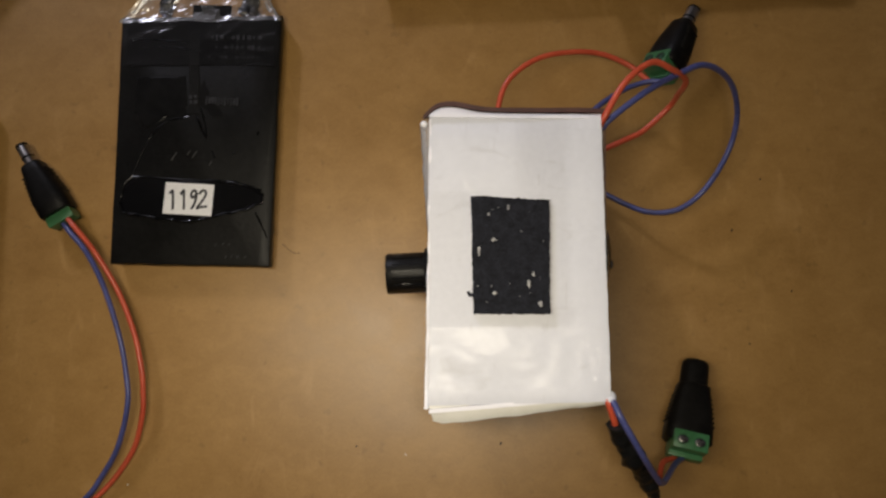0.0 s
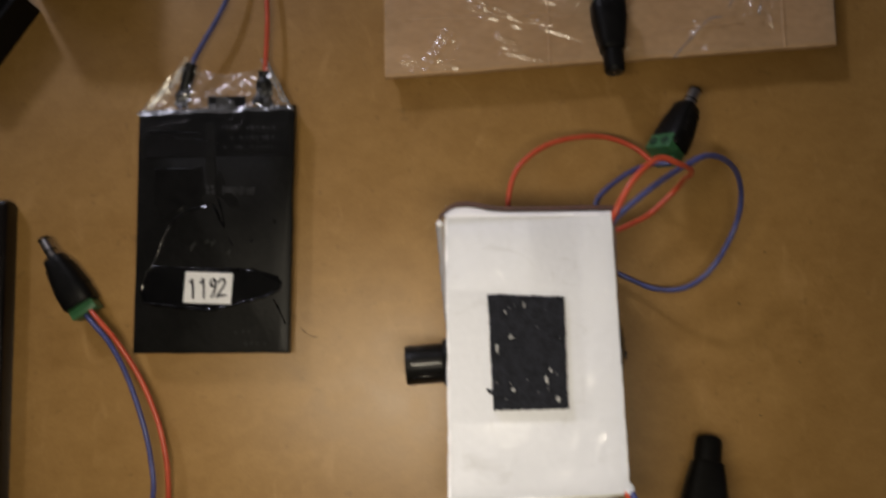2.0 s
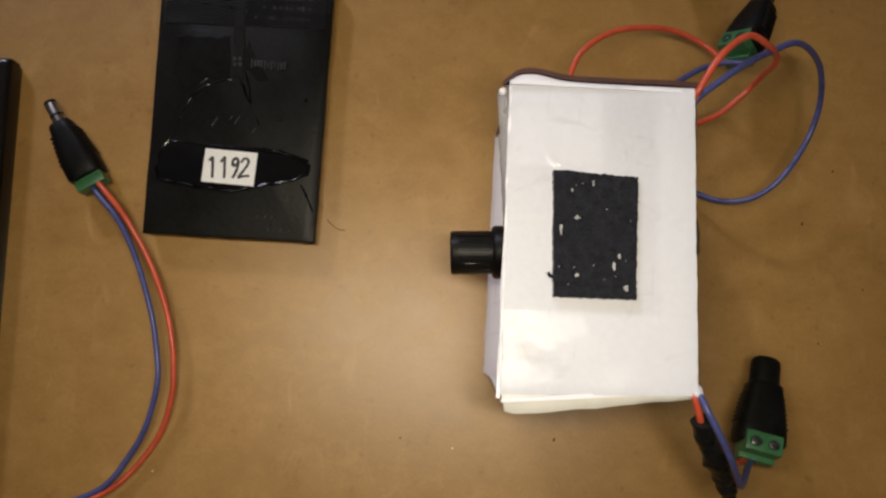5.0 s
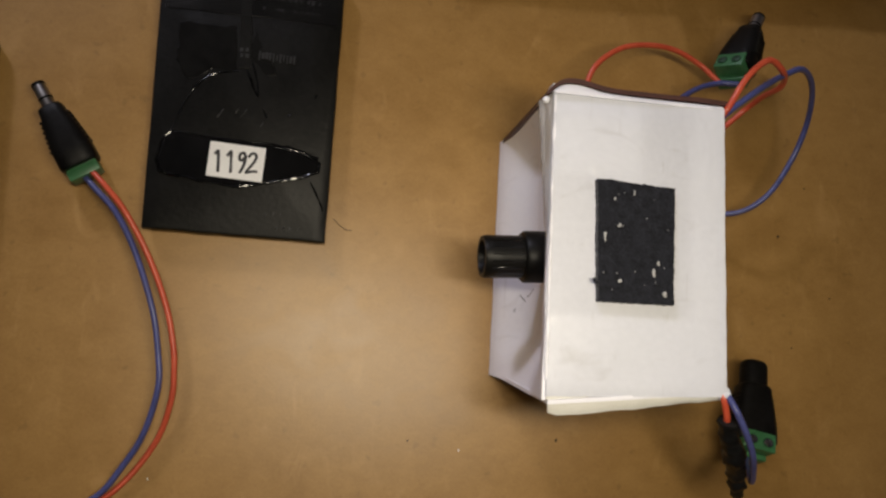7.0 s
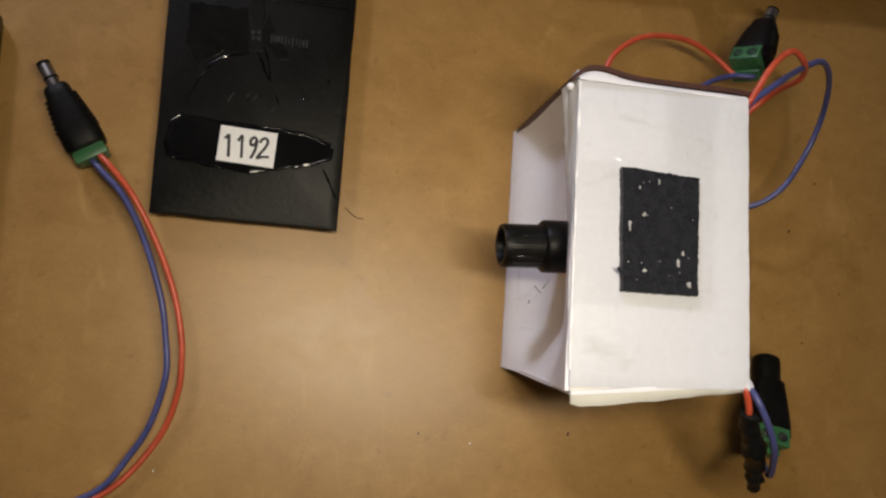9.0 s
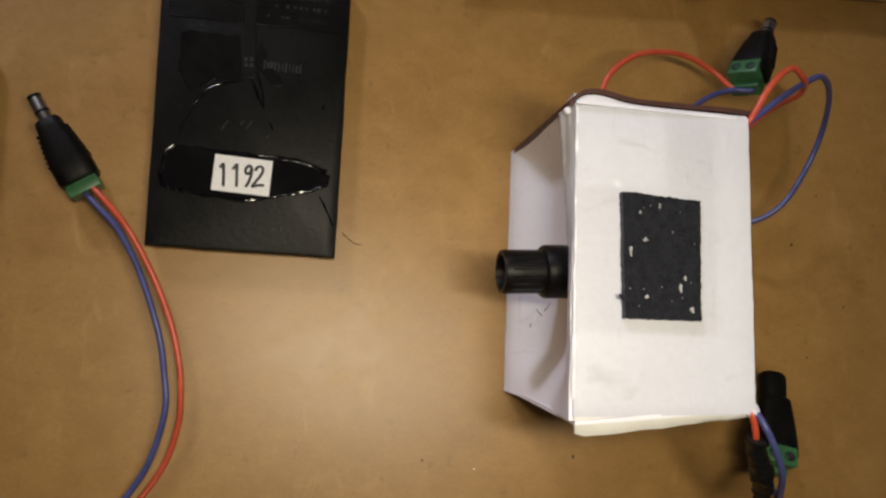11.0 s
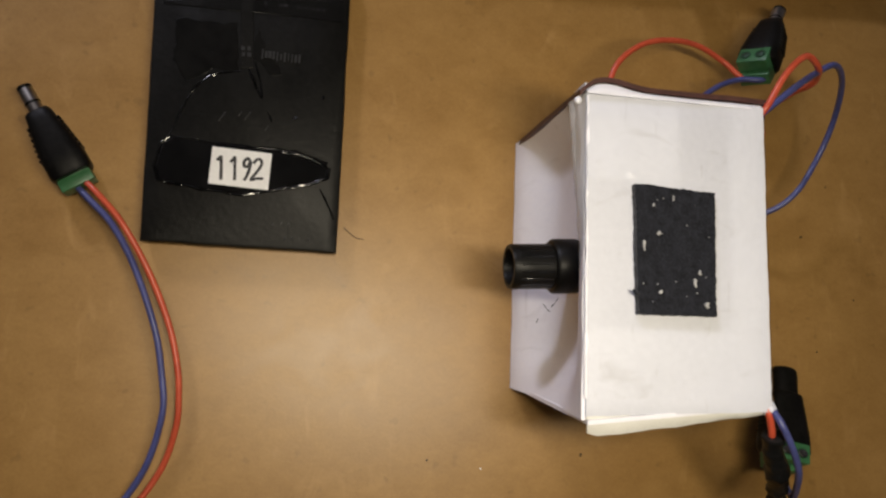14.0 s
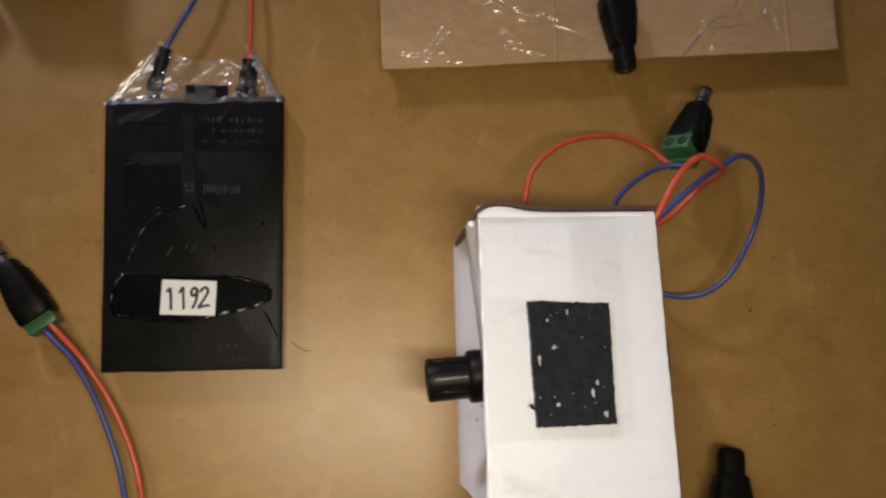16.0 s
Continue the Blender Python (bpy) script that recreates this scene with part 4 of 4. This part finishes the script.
    def film(u, v):
        q = quad_at([(*p, h) for p in (bl, br, tr, tl)], 0.004 + 0.992 * u, 0.004 + 0.99 * v)
        flat = Vector((q.x, q.y))
        lift = 0.00025 * noise.noise(q * 90) + 0.00005 * noise.noise(q * 420)
        for k, (a, run, tall, wide) in enumerate(creases):
            t = (flat - a).dot(run) / run.length_squared
            if -0.2 < t < 1.2:
                off = (flat - a - run * t).length + 0.0007 * noise.noise(Vector((q.x * 150, q.y * 150, 4)))
                if off < 3 * wide:
                    lift += tall * math.exp(-(off / wide) ** 2) * min(1, 4 * (0.25 - abs(t - 0.5) + 0.45)) * (0.85 + 0.5 * noise.noise(Vector((q.x * 300, q.y * 300, 8))))
                if off < 5 * wide:
                    over = (flat.x - a.x) * run.y - (flat.y - a.y) * run.x
                    lift += 0.0010 * math.exp(-(off / (2.4 * wide)) ** 2) * noise.noise(Vector((t * run.length * 75, over / run.length * 520, k)))
        bulge = 0.0055 * math.exp(-((q.x - 0.0646) ** 2 + (q.y - 0.143) ** 2) / 0.00016)
        return q + Vector((0, 0, 0.0024 + lift + bulge))

    part("film", sheet(film, 340, 200), FILM_CREASED, pack, "wrinkled clear tape", False)

    # standing folds in the film; milky haze whitens them in place of glints
    folds = (((0.0604, 0.1519), (0.0612, 0.1560), (0.0624, 0.1593)), ((0.0924, 0.1133), (0.1062, 0.1287), (0.1128, 0.1312)),
             ((0.1163, 0.1353), (0.1226, 0.1469), (0.1250, 0.1506)), ((0.1283, 0.1316), (0.1300, 0.1370), (0.1310, 0.1435)),
             ((0.0699, 0.1411), (0.0791, 0.1522), (0.0905, 0.1585)), ((0.0372, 0.1576), (0.0415, 0.1491), (0.0568, 0.1433)), ((-0.0235, 0.1615), (-0.0180, 0.1650), (-0.0123, 0.1680)), ((0.0837, 0.1559), (0.0880, 0.1610), (0.0908, 0.1659)))
    for k, fold in enumerate(folds):
        part("film_fold", tube([(x, y, h + 0.0026 + 0.0003 * math.sin(3 * i + k)) for i, (x, y) in enumerate(fold)], 0.00024, 8, 8, 1.2), FILM_GLINT, pack)

    # paper slip with printing at the far edge
    slip = part("paper_slip", block((0.052, 0.030, 0.0005), (0.0120, 0.1890, h + 0.0030), turn=pose(0, 0, 0, 0, 0, 1.5)), PAPER, pack, "white printed paper slip", False)
    part("print_bar", block((0.040, 0.004, 0.0002), (0.0120, 0.1900, h + 0.0035), turn=pose(0, 0, 0, 0, 0, 1.5)), TEAL, slip, "", False)
    part("foil_corner", tube([(-0.0270, 0.1700, h + 0.001), (-0.0230, 0.1690, h + 0.002), (-0.0215, 0.1730, h + 0.001)], 0.0016, 8, 5, 0.6), FILM_MILKY, pack)
    return pack


def pack_socket():
    lead = thing("barrel_socket_lead", (0.066, 0.122, 0.010), "black barrel socket taped onto cardboard, on red and black wires", "socket", "barrel connectors")
    base, tip = (0.0648, 0.1392), (0.0672, 0.1020)
    barrel_connector(lead, toward(base, tip, 0.0100, 2.0) @ Matrix.Diagonal((0.92, 1, 1, 1)), False)
    z = 0.0125
    wire("black_wire", [(0.0620, 0.1400, 0.016), (0.0605, 0.1440, 0.0155), (0.0559, 0.1440, z), (0.0444, 0.1530, z), (0.0276, 0.1578, z), (0.0156, 0.1624, z), (0.0048, 0.1719, z), (-0.0040, 0.1880, z)], lead, BLACK_WIRE)
    wire("red_wire", [(0.0630, 0.1405, 0.016), (0.0620, 0.1455, 0.0155), (0.0529, 0.1542, z), (0.0398, 0.1588, z), (0.0289, 0.1578, z), (0.0217, 0.1624, z), (0.0146, 0.1719, z), (0.0080, 0.1880, z)], lead, DEEP_RED)
    wire("black_wire", [(0.0635, 0.1400, 0.016), (0.0632, 0.1450, 0.0155), (0.0696, 0.1528, z), (0.0795, 0.1580, z), (0.0940, 0.1593, z), (0.1039, 0.1632, z), (0.1103, 0.1738, z), (0.1120, 0.1900, z)], lead, BLACK_WIRE)
    wire("red_wire", [(0.0665, 0.1400, 0.016), (0.0680, 0.1450, 0.0155), (0.0804, 0.1522, z), (0.0952, 0.1585, z), (0.1101, 0.1658, z), (0.1228, 0.1737, z), (0.1400, 0.1860, z)], lead, DEEP_RED)


cardboard_pack()
pack_socket()

side_pack = thing("cardboard_pack", (0.230, 0.090, 0), "small cardboard pack wrapped in clear tape at the table's side", "cardboard pack")
part("card_sheet", sheet(lambda u, v: quad_at([(0.1905, 0.0335, 0.004), (0.262, 0.028, 0.004), (0.268, 0.140, 0.004), (0.1975, 0.140, 0.004)], u, v) + Vector((0, 0, 0.0005 * noise.noise(Vector((u * 6, v * 6, 0))))), 14, 14, 0.0038), CARDBOARD, side_pack)
part("film", sheet(lambda u, v: quad_at([(0.1900, 0.0330, 0.0044), (0.262, 0.028, 0.0044), (0.268, 0.140, 0.0044), (0.1970, 0.140, 0.0044)], u, v) + Vector((0, 0, 0.0006 + 0.0008 * noise.noise(Vector((u * 9, v * 14, 5))))), 30, 40), FILM_MILKY, side_pack)


# ---- the dark gift box ----
def gift_box():
    box = thing("gift_box", (-0.250, -0.010, 0), "shallow glossy black box with silver printing", "box")
    h = 0.0100
    c = ((-0.3150, -0.1250), (-0.1768, -0.1250), (-0.1853, 0.0564), (-0.3200, 0.0564))

    def outline(k):
        mid = Vector((-0.25, -0.03))
        out = []
        for i, p in enumerate(c):
            q, a, b = Vector(p), Vector(c[i - 1]), Vector(c[(i + 1) % 4])
            for s in range(5):
                t = s / 4
                r = 0.0014
                e, f = q + (a - q).normalized() * r, q + (b - q).normalized() * r
                w = e.lerp(q, t).lerp(q.lerp(f, t), t)
                out.append(w + (mid - w).normalized() * k)
        return [(w.x, w.y) for w in out]

    tray = [[(x, y, z) for x, y in outline(k)] for k, z in ((0.0010, 0.0), (0.0008, 0.0006), (0.0008, 0.004))]
    part("tray", loft(tray), GLOSS_BLACK, box)
    lid = [[(x, y, z) for x, y in outline(k)] for k, z in ((0.0, 0.0030), (0.0, h - 0.0026), (0.0003, h - 0.0014), (0.0010, h - 0.0006), (0.0021, h - 0.0001), (0.0032, h))]
    top = part("lid", loft(lid), GLOSS_BLACK, box, "glossy black lid")
    # the maker's mark as seven plain rounded rings, and a tagline as bars
    a, b = Vector((-0.2050, 0.0180)), Vector((-0.2018, -0.0350))
    u = (b - a).normalized()
    v = Vector((-u.y, u.x))
    size = 0.0076
    for k in range(7):
        mid = a + u * (0.0035 + k * 0.0080)
        rings = []
        for r, z in ((1.0, h - 0.0002), (1.0, h + 0.00012), (0.72, h + 0.00012), (0.72, h - 0.0002)):
            ring = []
            for i in range(24):
                ang = 6.28318 * i / 24
                cs, sn = math.cos(ang), math.sin(ang)
                q = (abs(cs) ** 3 + abs(sn) ** 3) ** (-1 / 3) * r * size / 2
                w = mid + u * cs * q + v * sn * q * 1.3
                ring.append((w.x, w.y, z))
            rings.append(ring)
        part("mark_ring", loft(rings, False), SILVER_PRINT, top, "plain silver ring")
    turn = Matrix.Rotation(math.atan2(u.y, u.x), 4, "Z")
    for off, width in ((0.0, 0.009), (0.0105, 0.011), (0.0225, 0.007), (0.031, 0.012), (0.0445, 0.006)):
        w = Vector((-0.1956, 0.0225)) + u * (off + width / 2)
        part("tagline_bar", block((width, 0.0009, 0.0002), (w.x, w.y, h + 0.00008), turn=turn), PRINT, top, "", False)


gift_box()


# ---- battery holders ----
def battery_holder(corner, far, length, width, height, label):
    """An open two-cell tray: one end's corner, the end's other corner, and the length of its long side."""
    a, b = Vector(corner), Vector(far)
    across = (b - a).normalized()
    along = Vector((-across.y, across.x))
    holder = thing("battery_holder", (*(a + across * width / 2 + along * length / 2), 0), label, "battery holder", "battery holders")

    def at(x, y, z):
        q = a + across * x + along * y
        return Vector((q.x, q.y, z))

    turn = Matrix.Rotation(math.atan2(across.y, across.x), 4, "Z")

    def piece(name, x0, x1, y0, y1, z0, z1, material, bevel=0.0006, parent=None, text=""):
        bm = block((x1 - x0, y1 - y0, z1 - z0), at((x0 + x1) / 2, (y0 + y1) / 2, (z0 + z1) / 2), bevel, turn)
        return part(name, bm, material, parent or holder, text, False)

    piece("tray_floor", 0, width, 0, length, 0, 0.0022, HOLDER_BLACK)
    piece("side_wall", 0, 0.0020, 0, length, 0.0015, height, HOLDER_BLACK)
    piece("side_wall", width - 0.0020, width, 0, length, 0.0015, height, HOLDER_BLACK)
    piece("end_wall", 0.0015, width - 0.0015, 0, 0.0024, 0.0015, height, HOLDER_BLACK)
    piece("end_wall", 0.0015, width - 0.0015, length - 0.0024, length, 0.0015, height, HOLDER_BLACK)
    piece("end_shelf", 0.0018, width - 0.0018, 0.0020, 0.0100, 0.0018, 0.0062, HOLDER_BLACK)
    piece("divider", width / 2 - 0.0008, width / 2 + 0.0008, 0.009, length - 0.009, 0.0018, height * 0.55, HOLDER_BLACK)
    for x, y, z in ((width * 0.73, 0.0062, 0.0062), (width * 0.25, 0.0330, 0.0022), (width * 0.76, 0.0330, 0.0022)):
        bm = lathe([(-0.0003, 0.0011), (0.0004, 0.0010), (0.0005, 0.0006)], Matrix.Translation(at(x, y, z)) @ pose(0, 0, 0, 90, 0, 0), 14)
        part("rivet", bm, DARK_METAL, holder, "small dull metal rivet")
    rnd = random.Random(2)
    for k in range(7):
        x, y = width * 0.17 + 0.0016 * (k % 5), 0.0135 + 0.0020 * (k // 5) + 0.0005 * (k % 5) + rnd.uniform(-0.0003, 0.0003)
        piece("moulded_mark", x, x + rnd.uniform(0.0004, 0.0009), y, y + rnd.uniform(0.0003, 0.0008), 0.0020, 0.0026, LINT, 0, None, "tiny pale moulded mark")
    return holder


HOLDER_BLACK = mat("holder_black", (0.0024, 0.0020, 0.0019), (0.0058, 0.0050, 0.0047), 700, 0.40, 0.1, bump=0.2, depth=0.0003, coarse=90, spec=0.10)
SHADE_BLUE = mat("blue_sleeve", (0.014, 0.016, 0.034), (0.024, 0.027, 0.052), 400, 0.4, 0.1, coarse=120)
battery_holder((-0.2041, 0.1101), (-0.1823, 0.1441), 0.077, 0.0402, 0.0175, "empty black plastic two-cell battery holder")


def corner_holder():
    """A deep two-cell holder, its end wall with rivets, a foot at one corner and two cells on top."""
    holder = thing("battery_holder", (-0.168, 0.190, 0), "deep black plastic battery holder with two blue-sleeved cells", "battery holder", "battery holders")
    far = 0.0760
    end = [(-0.1848, -0.0), (-0.1662, -0.0006), (-0.1655, 0.0), (-0.1615, 0.0), (-0.1610, -0.0005), (-0.1500, -0.0005), (-0.1492, -0.0002), (-0.1490, 0.0014), (-0.1508, 0.0024), (-0.1512, 0.0028), (-0.1850, 0.0028)]
    part("end_wall", slab_from_outline([(x, 0.1522 + y) for x, y in end], 0.0, 0.0345, 0.0005), HOLDER_BLACK, holder, "", False)
    part("tray_floor", block((0.0335, far - 0.004, 0.0200), (-0.1682, 0.1560 + far / 2, 0.0100), 0.0006), HOLDER_BLACK, holder, "", False)
    part("side_wall", block((0.0045, far - 0.004, 0.0340), (-0.1540, 0.1560 + far / 2, 0.0170), 0.0006), HOLDER_BLACK, holder, "", False)
    part("side_wall", block((0.0016, far - 0.004, 0.0300), (-0.1846, 0.1560 + far / 2, 0.0150), 0.0005), HOLDER_BLACK, holder, "", False)
    part("divider", block((0.0020, far - 0.004, 0.0300), (-0.1704, 0.1560 + far / 2, 0.0150), 0.0005), HOLDER_BLACK, holder, "", False)
    for x in (-0.1776, -0.1634):
        part("cell", lathe([(0.0, 0.0060), (0.0008, 0.0067), (0.0690, 0.0067), (0.0698, 0.0060)], pose(x, 0.1552, 0.0275), 28), SHADE_BLUE, holder, "dull blue plastic-sleeved cell")
    for x, z in ((-0.1790, 0.0262), (-0.1562, 0.0077)):
        part("rivet", lathe([(-0.0004, 0.0013), (0.0005, 0.0011), (0.0009, 0.0006)], pose(x, 0.1520, z, 0, 0, 180), 14), METAL, holder, "small bright metal rivet")



corner_holder()


# ---- crumbs and specks on the board ----
def speck(name, x, y, size, material, label, long=1.0, seed=0):
    rnd = random.Random(seed)
    out = []
    for i in range(9):
        a = 6.28318 * i / 9
        k = size / 2 * (0.6 + 0.6 * rnd.random())
        out.append((x + k * math.cos(a) * long, y + k * math.sin(a)))
    solid(name, slab_from_outline(out, 0.0, size * 0.3, size * 0.1), material, label, "crumb", "")


for k, (x, y, s) in enumerate([(0.1172, 0.0119, 0.0012), (0.0260, -0.0738, 0.0014), (-0.0302, -0.0763, 0.0010), (0.0640, -0.0340, 0.0010), (0.1230, -0.0330, 0.0009), (0.1290, 0.0330, 0.0008), (0.1400, -0.0120, 0.0008)]):
    speck("dark_crumb", x, y, s, SPECK, "tiny dark crumb on the hardboard", 0.7, k)
speck("pale_crumb", -0.1192, -0.0932, 0.0009, PAPER, "tiny pale crumb on the hardboard", 1.0, 31)
speck("pale_crumb", -0.0110, -0.0790, 0.0007, PAPER, "tiny pale crumb on the hardboard", 1.0, 32)
solid("short_fibre", tube([(-0.0632, 0.0030, 0.0002), (-0.0608, 0.0008, 0.0004), (-0.0585, -0.0006, 0.0003), (-0.0560, -0.0008, 0.0002)], 0.00013, 5, 5), SPECK, "short curled dark fibre on the hardboard", "fibre", "")
solid("black_cap", lathe([(0, 0.0038), (0.0045, 0.0040), (0.0060, 0.0034), (0.0064, 0.0018)], pose(0.0026, -0.1043, 0, 90, 0, 0), 20), HOLDER_BLACK, "small black plastic cap at the board's front", "cap", "")
